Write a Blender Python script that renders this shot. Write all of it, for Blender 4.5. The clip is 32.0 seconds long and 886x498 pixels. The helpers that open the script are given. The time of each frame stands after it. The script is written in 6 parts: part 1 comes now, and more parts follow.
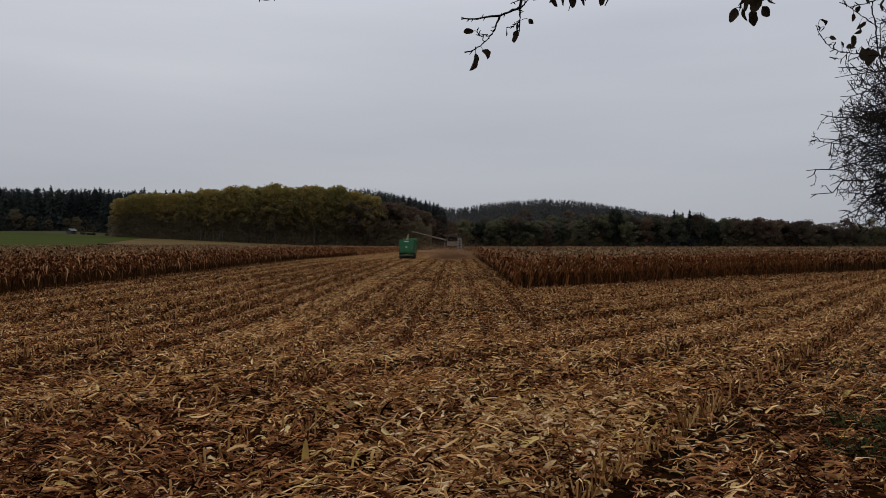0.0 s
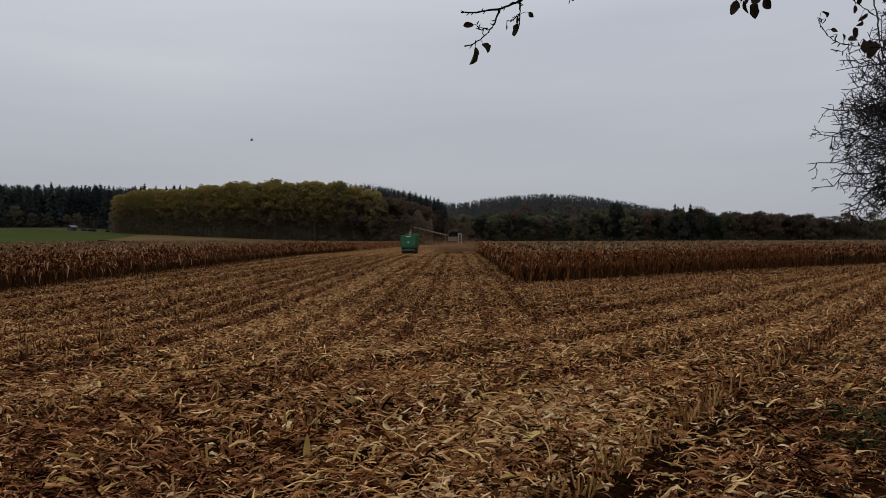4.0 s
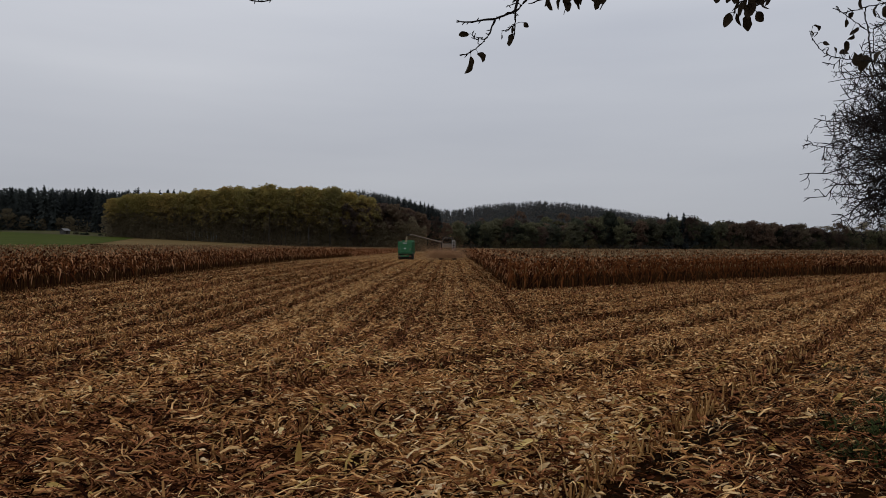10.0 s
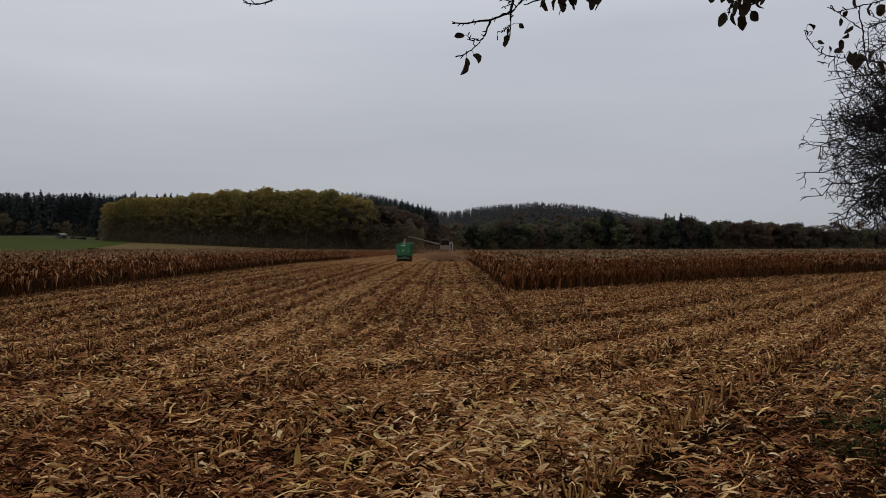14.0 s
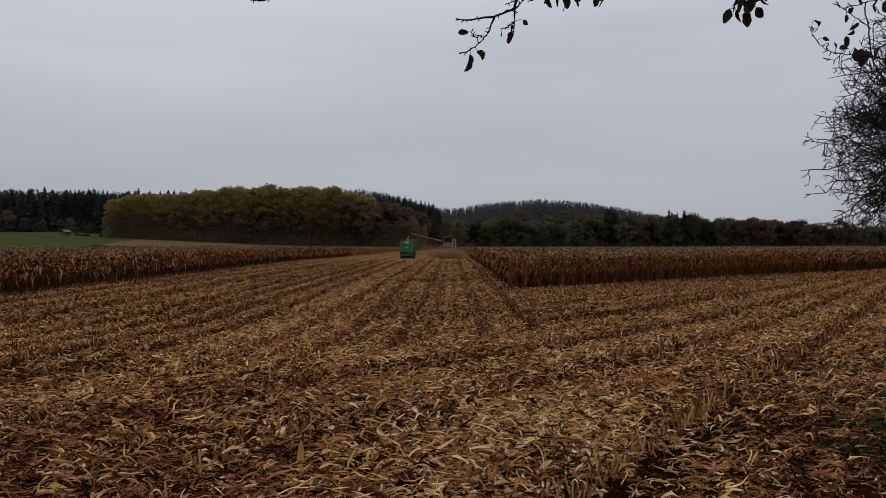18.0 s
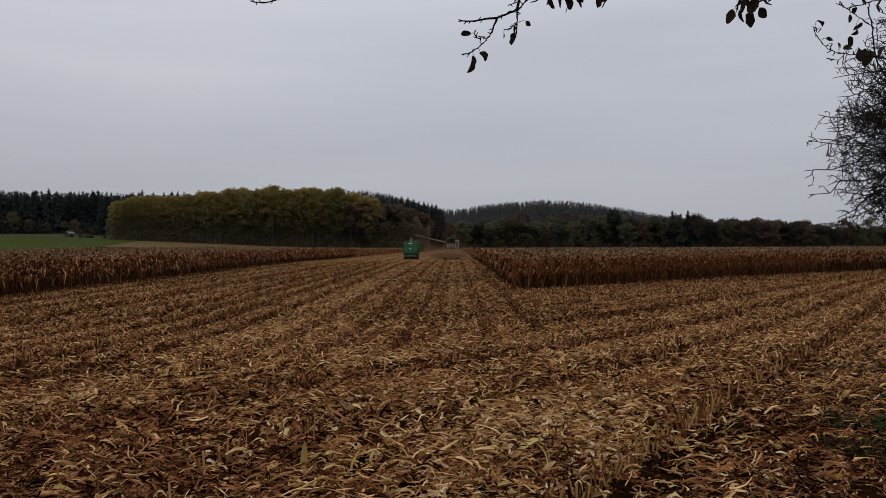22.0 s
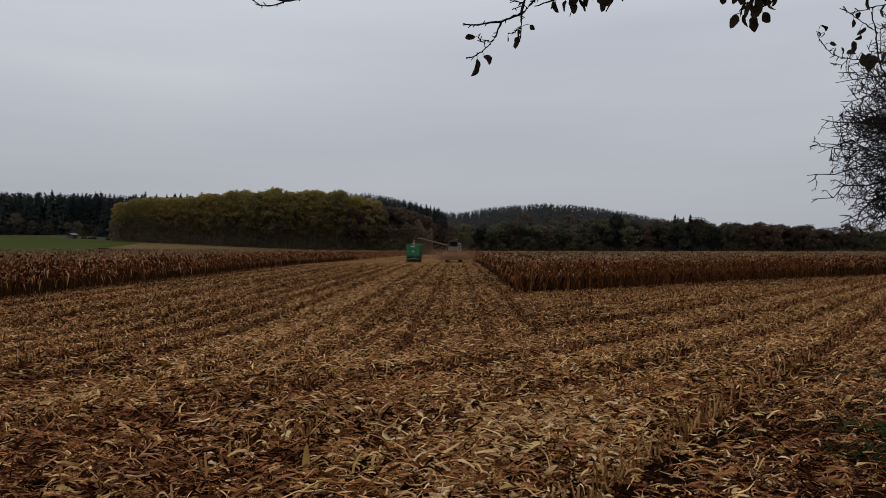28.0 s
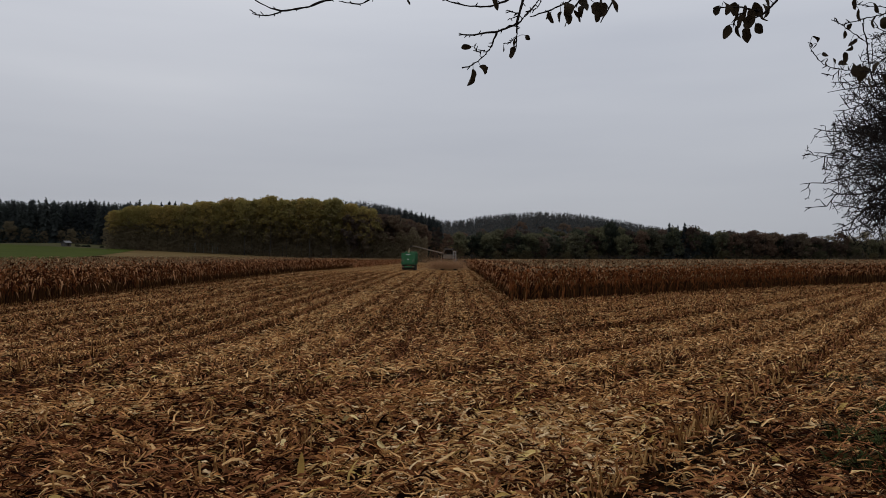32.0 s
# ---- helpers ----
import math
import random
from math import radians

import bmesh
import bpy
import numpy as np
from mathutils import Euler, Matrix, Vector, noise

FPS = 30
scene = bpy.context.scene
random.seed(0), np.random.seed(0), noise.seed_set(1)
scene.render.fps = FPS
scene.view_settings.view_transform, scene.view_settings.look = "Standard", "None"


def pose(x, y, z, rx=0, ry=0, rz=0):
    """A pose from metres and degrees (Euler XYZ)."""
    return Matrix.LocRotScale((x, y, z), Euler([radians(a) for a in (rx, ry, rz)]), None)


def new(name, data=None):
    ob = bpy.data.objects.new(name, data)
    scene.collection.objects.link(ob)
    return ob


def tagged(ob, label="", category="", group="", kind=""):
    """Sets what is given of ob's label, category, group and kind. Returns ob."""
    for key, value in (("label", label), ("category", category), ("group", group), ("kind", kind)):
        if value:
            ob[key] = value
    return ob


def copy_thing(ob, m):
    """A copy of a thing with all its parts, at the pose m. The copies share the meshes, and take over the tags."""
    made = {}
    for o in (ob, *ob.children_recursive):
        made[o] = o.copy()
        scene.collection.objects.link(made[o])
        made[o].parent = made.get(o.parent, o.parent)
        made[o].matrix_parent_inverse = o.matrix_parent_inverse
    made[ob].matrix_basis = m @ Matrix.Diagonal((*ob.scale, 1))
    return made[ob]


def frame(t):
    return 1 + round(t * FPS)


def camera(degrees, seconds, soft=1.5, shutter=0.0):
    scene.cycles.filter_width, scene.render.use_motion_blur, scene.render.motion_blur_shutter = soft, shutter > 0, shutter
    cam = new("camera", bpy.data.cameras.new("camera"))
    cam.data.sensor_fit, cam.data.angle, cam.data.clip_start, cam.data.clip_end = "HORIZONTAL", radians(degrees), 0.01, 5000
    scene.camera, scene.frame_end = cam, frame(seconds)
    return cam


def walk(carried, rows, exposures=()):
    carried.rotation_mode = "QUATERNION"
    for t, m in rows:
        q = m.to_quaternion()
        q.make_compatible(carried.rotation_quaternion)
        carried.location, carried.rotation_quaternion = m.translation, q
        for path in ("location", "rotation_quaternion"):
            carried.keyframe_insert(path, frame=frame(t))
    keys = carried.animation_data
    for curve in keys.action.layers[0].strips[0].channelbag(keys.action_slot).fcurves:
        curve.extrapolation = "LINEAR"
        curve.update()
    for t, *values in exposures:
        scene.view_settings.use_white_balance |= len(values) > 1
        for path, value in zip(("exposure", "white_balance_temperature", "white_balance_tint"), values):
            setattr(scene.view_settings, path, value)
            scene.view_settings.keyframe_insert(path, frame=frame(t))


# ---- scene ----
cam = camera(65.0, 32.0, soft=0.75)
PATH = [  # seconds, place, pitch, roll, yaw
    (0, 0.000, 0.000, 2.600, -0.60, 0.00, 0.00), (0.5, -0.001, 0.001, 2.599, -0.80, -0.07, -0.01),
    (1, 0.003, 0.009, 2.599, -0.72, 0.12, -0.03), (1.5, 0.001, 0.006, 2.598, -0.88, 0.03, -0.04),
    (2, 0.002, 0.011, 2.599, -0.97, 0.08, -0.06), (2.5, 0.002, 0.007, 2.599, -0.87, 0.17, 0.07),
    (3, 0.001, 0.009, 2.599, -0.85, 0.20, 0.08), (3.5, 0.000, 0.005, 2.599, -1.01, 0.22, 0.06),
    (5.5, 0.000, 0.006, 2.598, -0.88, 0.19, -0.04), (6, -0.002, 0.000, 2.600, -0.69, 0.15, -0.22),
    (6.5, -0.003, -0.006, 2.597, -0.45, 0.05, -0.13), (7, -0.003, -0.006, 2.599, -0.36, -0.08, -0.32),
    (7.5, -0.005, -0.007, 2.598, -0.58, -0.12, -0.32), (8, -0.002, -0.006, 2.597, -0.74, -0.11, -0.27),
    (8.5, -0.002, 0.002, 2.597, -0.94, -0.16, -0.22), (9, -0.003, -0.000, 2.600, -0.77, -0.32, -0.68),
    (9.5, 0.001, 0.005, 2.602, -0.43, -0.20, -0.70), (10, 0.001, -0.001, 2.604, -0.47, -0.26, -0.44),
    (10.5, 0.005, 0.009, 2.604, -0.64, -0.18, -0.70), (11, 0.003, 0.005, 2.603, -0.66, -0.16, -0.56),
    (11.5, 0.005, 0.008, 2.603, -0.46, 0.14, -0.35), (12, 0.005, 0.008, 2.605, -0.44, 0.18, -0.42),
    (12.5, 0.005, 0.005, 2.603, -0.35, 0.35, -0.32), (13, 0.005, 0.005, 2.603, -0.51, 0.48, -0.44),
    (13.5, 0.004, 0.003, 2.602, -0.57, 0.24, -0.55), (14, 0.003, -0.001, 2.602, -0.32, 0.17, -0.63),
    (14.5, 0.001, -0.001, 2.603, -0.18, 0.14, -0.56), (16.5, 0.001, 0.005, 2.600, -0.65, -0.02, -0.46),
    (17, 0.003, 0.008, 2.601, -0.76, 0.06, -0.49), (17.5, 0.003, 0.002, 2.600, -0.58, 0.03, -0.32),
    (18, 0.001, 0.001, 2.602, -0.56, 0.11, -0.39), (18.5, 0.001, -0.005, 2.600, -0.34, 0.15, -0.14),
    (19, -0.001, 0.000, 2.603, -0.62, 0.14, -0.44), (19.5, 0.002, 0.001, 2.600, -0.54, 0.14, -0.31),
    (20, -0.000, 0.000, 2.602, -0.49, 0.16, -0.27), (20.5, 0.002, 0.002, 2.603, -0.42, 0.26, -0.24),
    (21, 0.000, 0.001, 2.602, -0.55, 0.20, -0.26), (21.5, 0.000, 0.001, 2.602, -0.57, 0.23, -0.24),
    (22, 0.001, 0.001, 2.603, -0.48, 0.22, -0.13), (22.5, 0.000, -0.004, 2.601, -0.21, 0.19, -0.01),
    (23, 0.000, 0.001, 2.604, -0.34, 0.10, -0.15), (23.5, -0.001, 0.001, 2.604, -0.32, -0.03, -0.21),
    (24, -0.001, -0.003, 2.602, 0.04, 0.09, -0.01), (24.5, -0.001, -0.007, 2.602, 0.39, -0.00, -0.01),
    (25, -0.000, 0.003, 2.603, -0.15, -0.34, -0.12), (25.5, -0.001, -0.004, 2.602, -0.10, -0.21, -0.11),
    (27.5, -0.001, -0.001, 2.603, -0.22, -0.10, -0.07), (28, -0.003, -0.005, 2.602, -0.23, -0.03, 0.06),
    (28.5, -0.003, -0.000, 2.604, -0.20, 0.09, 0.01), (29, -0.001, -0.003, 2.603, 0.20, 0.12, 0.07),
    (29.5, -0.002, -0.005, 2.603, 0.25, 0.06, -0.12), (30, -0.004, -0.009, 2.604, 0.20, -0.09, -0.26),
    (30.5, -0.002, -0.009, 2.606, 0.24, -0.02, -0.23), (31, -0.001, -0.004, 2.603, 0.34, -0.01, -0.49),
    (31.5, -0.006, -0.019, 2.602, 0.58, -0.11, -0.38), (32, -0.007, -0.016, 2.603, 0.43, -0.06, -0.35),
]
walk(cam, [(t, pose(x, y, z, 90 + pitch, roll, yaw)) for t, x, y, z, pitch, roll, yaw in PATH])

# ---- world and light: an even overcast sky ----
SUN_HIGH, SUN_TURN = radians(38), radians(-25)
world = bpy.data.worlds.new("overcast")
scene.world = world
world.use_nodes = True
wn, wl = world.node_tree.nodes, world.node_tree.links
wn.clear()
w_out, w_back = wn.new("ShaderNodeOutputWorld"), wn.new("ShaderNodeBackground")
w_sky, w_mix = wn.new("ShaderNodeTexSky"), wn.new("ShaderNodeMix")
w_co, w_map, w_noise, w_ramp = (wn.new("ShaderNode" + k) for k in ("TexCoord", "Mapping", "TexNoise", "ValToRGB"))
w_sky.sky_type, w_sky.sun_disc, w_sky.sun_elevation, w_sky.sun_rotation = "NISHITA", False, SUN_HIGH, SUN_TURN
w_sky.air_density, w_sky.dust_density = 1.0, 3.0
w_mix.data_type = "RGBA"
w_mix.inputs["Factor"].default_value = 0.998
w_map.inputs["Scale"].default_value = (0.7, 0.7, 5.5)
w_noise.inputs["Scale"].default_value = 1.7
w_noise.inputs["Detail"].default_value = 5
w_noise.inputs["Roughness"].default_value = 0.45
w_ramp.color_ramp.elements[0].position, w_ramp.color_ramp.elements[0].color = 0.3, (0.507, 0.535, 0.605, 1)
w_ramp.color_ramp.elements[1].position, w_ramp.color_ramp.elements[1].color = 0.72, (0.615, 0.64, 0.70, 1)
wl.new(w_co.outputs["Generated"], w_map.inputs["Vector"])
wl.new(w_map.outputs["Vector"], w_noise.inputs["Vector"])
wl.new(w_noise.outputs["Fac"], w_ramp.inputs["Fac"])
wl.new(w_sky.outputs["Color"], w_mix.inputs["A"])
wl.new(w_ramp.outputs["Color"], w_mix.inputs["B"])
w_sep, w_fade, w_mul = wn.new("ShaderNodeSeparateXYZ"), wn.new("ShaderNodeMapRange"), wn.new("ShaderNodeVectorMath")
w_fade.inputs["From Min"].default_value, w_fade.inputs["From Max"].default_value = 0.0, 1.0
w_fade.inputs["To Min"].default_value, w_fade.inputs["To Max"].default_value = 0.64, 1.63      # overcast: brightest overhead
w_mul.operation = "MULTIPLY"
wl.new(w_co.outputs["Generated"], w_sep.inputs[0])
wl.new(w_sep.outputs["Z"], w_fade.inputs["Value"])
wl.new(w_mix.outputs["Result"], w_mul.inputs[0])
wl.new(w_fade.outputs[0], w_mul.inputs[1])
wl.new(w_mul.outputs[0], w_back.inputs["Color"])
w_back.inputs["Strength"].default_value = 1.0
wl.new(w_back.outputs["Background"], w_out.inputs["Surface"])
sun_data = bpy.data.lights.new("sun", "SUN")
sun_data.energy, sun_data.angle, sun_data.color = 0.4, radians(25), (1.0, 0.96, 0.9)
sun = new("sun", sun_data)
sun.matrix_world = pose(0, 0, 60, -(90 - math.degrees(SUN_HIGH)), 0, -math.degrees(SUN_TURN))


# ---- materials ----
def material(name, stops, vary="noise", scale=4.0, rough=0.8, bump=0.0, metal=0.0, wear=0.35, coat=0.0, spec=0.5, thin=0.0):
    """A surface whose colour runs along stops: by island, by object, or by noise, with finer noise over it."""
    m = bpy.data.materials.new(name)
    m.use_nodes = True
    nt = m.node_tree
    nn, ln = nt.nodes, nt.links
    b = nn["Principled BSDF"]
    ramp = nn.new("ShaderNodeValToRGB")
    els = ramp.color_ramp.elements
    for i, c in enumerate(stops):
        e = els[i] if i < 2 else els.new(0.5)
        e.position = i / max(1, len(stops) - 1)
    for i, c in enumerate(stops):
        els[i].position = i / max(1, len(stops) - 1)
        els[i].color = (*c, 1)
    co = nn.new("ShaderNodeTexCoord")
    big, fine = nn.new("ShaderNodeTexNoise"), nn.new("ShaderNodeTexNoise")
    big.inputs["Scale"].default_value, big.inputs["Detail"].default_value = scale, 4
    fine.inputs["Scale"].default_value, fine.inputs["Detail"].default_value = scale * 9, 3
    for n in (big, fine):
        ln.new(co.outputs["Object"], n.inputs["Vector"])
    mixer = nn.new("ShaderNodeMath")
    mixer.operation = "MULTIPLY_ADD"
    sub = nn.new("ShaderNodeMath")
    sub.operation = "SUBTRACT"
    sub.inputs[1].default_value = 0.5
    ln.new(fine.outputs["Fac"], sub.inputs[0])
    ln.new(sub.outputs[0], mixer.inputs[0])
    mixer.inputs[1].default_value = wear * 2
    if vary == "island":
        src = nn.new("ShaderNodeNewGeometry").outputs["Random Per Island"]
    elif vary == "object":
        src = nn.new("ShaderNodeObjectInfo").outputs["Random"]
    else:
        src = big.outputs["Fac"]
    if vary in ("island", "object"):
        add = nn.new("ShaderNodeMath")
        add.operation = "MULTIPLY_ADD"
        add.inputs[1].default_value = 0.8
        sub2 = nn.new("ShaderNodeMath")
        sub2.operation = "SUBTRACT"
        sub2.inputs[1].default_value = 0.4
        ln.new(big.outputs["Fac"], sub2.inputs[0])
        ln.new(sub2.outputs[0], add.inputs[0])
        ln.new(src, add.inputs[2])
        src = add.outputs[0]
    ln.new(src, mixer.inputs[2])
    ln.new(mixer.outputs[0], ramp.inputs["Fac"])
    ln.new(ramp.outputs["Color"], b.inputs["Base Color"])
    b.inputs["Roughness"].default_value, b.inputs["Metallic"].default_value = rough, metal
    b.inputs["Coat Weight"].default_value = coat
    b.inputs["Specular IOR Level"].default_value = spec
    if bump:
        bm_ = nn.new("ShaderNodeBump")
        bm_.inputs["Strength"].default_value, bm_.inputs["Distance"].default_value = bump, 0.02
        ln.new(fine.outputs["Fac"], bm_.inputs["Height"])
        ln.new(bm_.outputs["Normal"], b.inputs["Normal"])
    if thin:
        tr, mx, o = nn.new("ShaderNodeBsdfTranslucent"), nn.new("ShaderNodeMixShader"), nn["Material Output"]
        ln.new(ramp.outputs["Color"], tr.inputs["Color"])
        mx.inputs[0].default_value = thin
        ln.new(b.outputs[0], mx.inputs[1])
        ln.new(tr.outputs[0], mx.inputs[2])
        ln.new(mx.outputs[0], o.inputs["Surface"])
    return m


# darker than real soil: shade between the litter pieces is put into its colour
M_SOIL = material("soil_chaff_and_shade", [(0.004536, 0.002074, 0.0009216), (0.0121, 0.004925, 0.001728), (0.02268, 0.009072, 0.00311), (0.05141, 0.02074, 0.006912)], scale=1.6, rough=1.0, bump=0.8, wear=0.6, spec=0.0)
M_BROWN = material("dry_brown_leaf", [(0.004023, 0.001234, 0.0005882), (0.02107, 0.006074, 0.002255), (0.1016, 0.03246, 0.01147), (0.4023, 0.1708, 0.07059)], "island", 3, 0.9, 0.3, wear=0.25, spec=0.03, thin=0.05)
M_STRAW = material("pale_straw", [(0.09477, 0.03441, 0.009783), (0.3048, 0.1312, 0.0429), (0.5684, 0.2868, 0.1023), (0.7826, 0.5162, 0.2334)], "island", 3, 0.85, 0.3, wear=0.25, spec=0.04, thin=0.05)
M_HUSK = material("yellow_husk", [(0.36, 0.23, 0.06), (0.55, 0.37, 0.11), (0.70, 0.54, 0.25)], "object", 5, 0.7, 0.3, wear=0.3, spec=0.1, thin=0.15)
M_CREAM = material("cream_husk_leaf", [(0.1818, 0.08037, 0.02479), (0.4019, 0.2182, 0.07344), (0.5932, 0.3779, 0.1579), (0.7941, 0.5932, 0.3397)], "island", 4, 0.8, 0.3, wear=0.3, spec=0.06, thin=0.15)
M_STUB = material("cut_stalk", [(0.05, 0.01872, 0.006016), (0.17, 0.07296, 0.02256), (0.44, 0.2352, 0.08648)], "island", 6, 0.85, 0.3, wear=0.3, spec=0.04)
M_GREY = material("weathered_grey_leaf", [(0.006, 0.0034, 0.0018), (0.027, 0.0138, 0.0066), (0.088, 0.050, 0.024), (0.26, 0.168, 0.092)], "island", 3, 0.9, 0.3, wear=0.3, spec=0.04, thin=0.15)
M_STUMP = material("cut_stalk_yellowish", [(0.09, 0.037, 0.011), (0.26, 0.122, 0.037), (0.50, 0.30, 0.115)], "object", 6, 0.85, 0.3, wear=0.35, spec=0.05)
M_CORN = material("ripe_maize_leaf", [(0.00927, 0.002389, 0.001011), (0.03708, 0.009753, 0.003235), (0.1009, 0.02985, 0.008895), (0.2215, 0.07763, 0.02477), (0.4944, 0.2637, 0.1263)], "island", 1.2, 0.9, 0.2, wear=0.2, spec=0.05, thin=0.15)
# tassel colour; far off it also carries the canopy's sky-lit paleness
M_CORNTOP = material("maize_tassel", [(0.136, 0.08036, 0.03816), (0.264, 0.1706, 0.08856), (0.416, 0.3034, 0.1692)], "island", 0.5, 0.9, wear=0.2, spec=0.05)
M_STALK = material("maize_stalk", [(0.012, 0.0044, 0.0016), (0.04, 0.016, 0.005), (0.10, 0.048, 0.016)], "island", 4, 0.85, wear=0.3, spec=0.06)
M_EAR = material("maize_ear_husk", [(0.16, 0.085, 0.03), (0.36, 0.23, 0.10)], "object", 8, 0.85, 0.2, spec=0.05)
M_GRASS = material("weed_green", [(0.009, 0.013, 0.004), (0.022, 0.030, 0.008), (0.048, 0.056, 0.018)], "island", 4, 0.9, wear=0.3, spec=0.03, thin=0.15)
M_MEADOW = material("meadow_green", [(0.028, 0.036, 0.005), (0.039, 0.049, 0.007), (0.055, 0.061, 0.011)], scale=0.06, rough=1.0, wear=0.3, spec=0.02)
M_TAN = material("dry_meadow", [(0.07, 0.046, 0.018), (0.11, 0.073, 0.029), (0.15, 0.105, 0.045)], scale=0.05, rough=1.0, wear=0.3, spec=0.02)
M_BARK = material("grey_bark", [(0.02, 0.015, 0.012), (0.05, 0.04, 0.032), (0.09, 0.075, 0.06)], scale=6, rough=0.9, bump=0.6, spec=0.2)
M_TWIG = material("dark_twig_bark", [(0.006, 0.0045, 0.004), (0.014, 0.010, 0.008), (0.026, 0.019, 0.015)], scale=12, rough=0.9, bump=0.4, spec=0.12)
# near-black stops put the leaves' backlit silhouette against the sky into their colour
M_FLEAF = material("withered_backlit_leaf", [(0.008, 0.005, 0.003), (0.022, 0.014, 0.006), (0.04, 0.024, 0.01)], "island", 20, 0.8, 0.3, wear=0.4, spec=0.15, thin=0.15)
M_YELLOW = material("autumn_leaf_olive_yellow", [(0.1957, 0.1663, 0.06347), (0.2458, 0.2009, 0.06811), (0.2959, 0.2272, 0.06966), (0.3458, 0.2337, 0.07353), (0.2549, 0.2057, 0.07121)], "object", 0.12, 0.95, wear=0.35, spec=0.03, thin=0.45)
M_OLIVE = material("olive_shrub_leaf", [(0.05, 0.046, 0.026), (0.075, 0.066, 0.034), (0.11, 0.088, 0.044)], "object", 0.15, 0.95, wear=0.35, spec=0.03, thin=0.4)
M_RUST = material("autumn_leaf_rust", [(0.05175, 0.0414, 0.0345), (0.1035, 0.0713, 0.05405), (0.1437, 0.0897, 0.0598), (0.1207, 0.092, 0.06095)], "object", 0.15, 0.95, wear=0.35, spec=0.03, thin=0.4)
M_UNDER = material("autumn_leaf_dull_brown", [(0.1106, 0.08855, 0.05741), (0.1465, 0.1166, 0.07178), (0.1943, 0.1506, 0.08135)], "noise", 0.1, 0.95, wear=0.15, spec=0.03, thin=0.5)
# far greens, needles and hill wood: lifted and greyed, distance haze put into colour
M_DARKGREEN = material("dark_green_leaf", [(0.02904, 0.03432, 0.0264), (0.05544, 0.06204, 0.04224), (0.1386, 0.1294, 0.06864), (0.0792, 0.07392, 0.0528)], "object", 0.15, 0.95, wear=0.35, spec=0.03, thin=0.4)
M_SPRUCE = material("hazy_spruce_needle", [(0.03, 0.03438, 0.03438), (0.04, 0.04625, 0.04375), (0.055, 0.06125, 0.055)], "object", 0.2, 0.95, wear=0.3, spec=0.03, thin=0.35)
M_HILL = material("hazy_hill_wood", [(0.04461, 0.05072, 0.05298), (0.0587, 0.06488, 0.06502), (0.07513, 0.07667, 0.07224), (0.101, 0.08609, 0.07344)], "island", 0.02, 0.95, wear=0.2, spec=0.03, thin=0.4)
M_TRUNK = material("pale_grey_trunk", [(0.035, 0.03, 0.025), (0.06, 0.051, 0.042), (0.09, 0.077, 0.064)], scale=2, rough=0.9, bump=0.4, spec=0.1)
# pale light between the wood's trunks, put into the colour of added uprights
M_GAP = material("pale_gap_light", [(0.16, 0.19, 0.17), (0.24, 0.27, 0.25), (0.30, 0.33, 0.31)], scale=3, rough=0.9, bump=0.2, spec=0.05)
M_GREEN = material("green_paint", [(0.006, 0.070, 0.021), (0.009, 0.105, 0.032), (0.016, 0.14, 0.046)], scale=1.2, rough=0.5, wear=0.3, coat=0.1)
M_PALE = material("dusty_pale_paint", [(0.10, 0.078, 0.059), (0.17, 0.134, 0.103), (0.27, 0.22, 0.175)], scale=1.5, rough=0.8, wear=0.4, spec=0.1)
M_DARK = material("dark_dusty_metal", [(0.012, 0.010, 0.008), (0.028, 0.022, 0.017), (0.05, 0.038, 0.028)], scale=2, rough=0.8, wear=0.4, spec=0.15)
M_COWL = material("dusty_brown_paint", [(0.05, 0.04, 0.032), (0.08, 0.065, 0.052), (0.12, 0.1, 0.08)], scale=2, rough=0.8, wear=0.4, spec=0.1)
M_RUBBER = material("black_rubber", [(0.012, 0.011, 0.010), (0.03, 0.026, 0.022)], scale=4, rough=0.85, bump=0.3)
M_RIM = material("dusty_rim_paint", [(0.25, 0.22, 0.16), (0.4, 0.36, 0.28)], scale=4, rough=0.55)
M_WHITE = material("white_marking", [(0.55, 0.54, 0.5), (0.75, 0.74, 0.7)], scale=5, rough=0.5)
M_RED = material("red_lens", [(0.25, 0.015, 0.01), (0.35, 0.03, 0.02)], scale=8, rough=0.3)
M_CHOP = material("chopped_maize", [(0.2, 0.15, 0.08), (0.4, 0.33, 0.2), (0.5, 0.43, 0.28)], "island", 3, 0.9, wear=0.2)
M_DUST = material("field_dust", [(0.2875, 0.1628, 0.0828), (0.414, 0.2415, 0.1278)], "island", 1, 0.95, wear=0.2, spec=0.02)
M_BIRD = material("dark_plumage", [(0.01, 0.01, 0.012), (0.03, 0.03, 0.035)], scale=20, rough=0.6)
M_SHED = material("weathered_grey_board", [(0.05, 0.046, 0.042), (0.09, 0.082, 0.074)], scale=3, rough=0.9, bump=0.4, spec=0.1)
M_ROOF = material("grey_sheet_roof", [(0.1045, 0.1007, 0.0988), (0.19, 0.1843, 0.1767)], scale=2, rough=0.9, spec=0.05)
M_LANE = material("far_stubble", [(0.10, 0.05, 0.018), (0.17, 0.09, 0.033), (0.25, 0.145, 0.058)], scale=0.5, rough=1.0, wear=0.4, spec=0.02)
M_VERGE = material("rough_grass_verge", [(0.03, 0.032, 0.012), (0.05, 0.047, 0.02), (0.085, 0.07, 0.035)], scale=0.08, rough=1.0, wear=0.4, spec=0.02)
M_LADDER = material("dusty_light_grey_paint", [(0.22, 0.2, 0.18), (0.36, 0.34, 0.31)], scale=4, rough=0.7, spec=0.15)
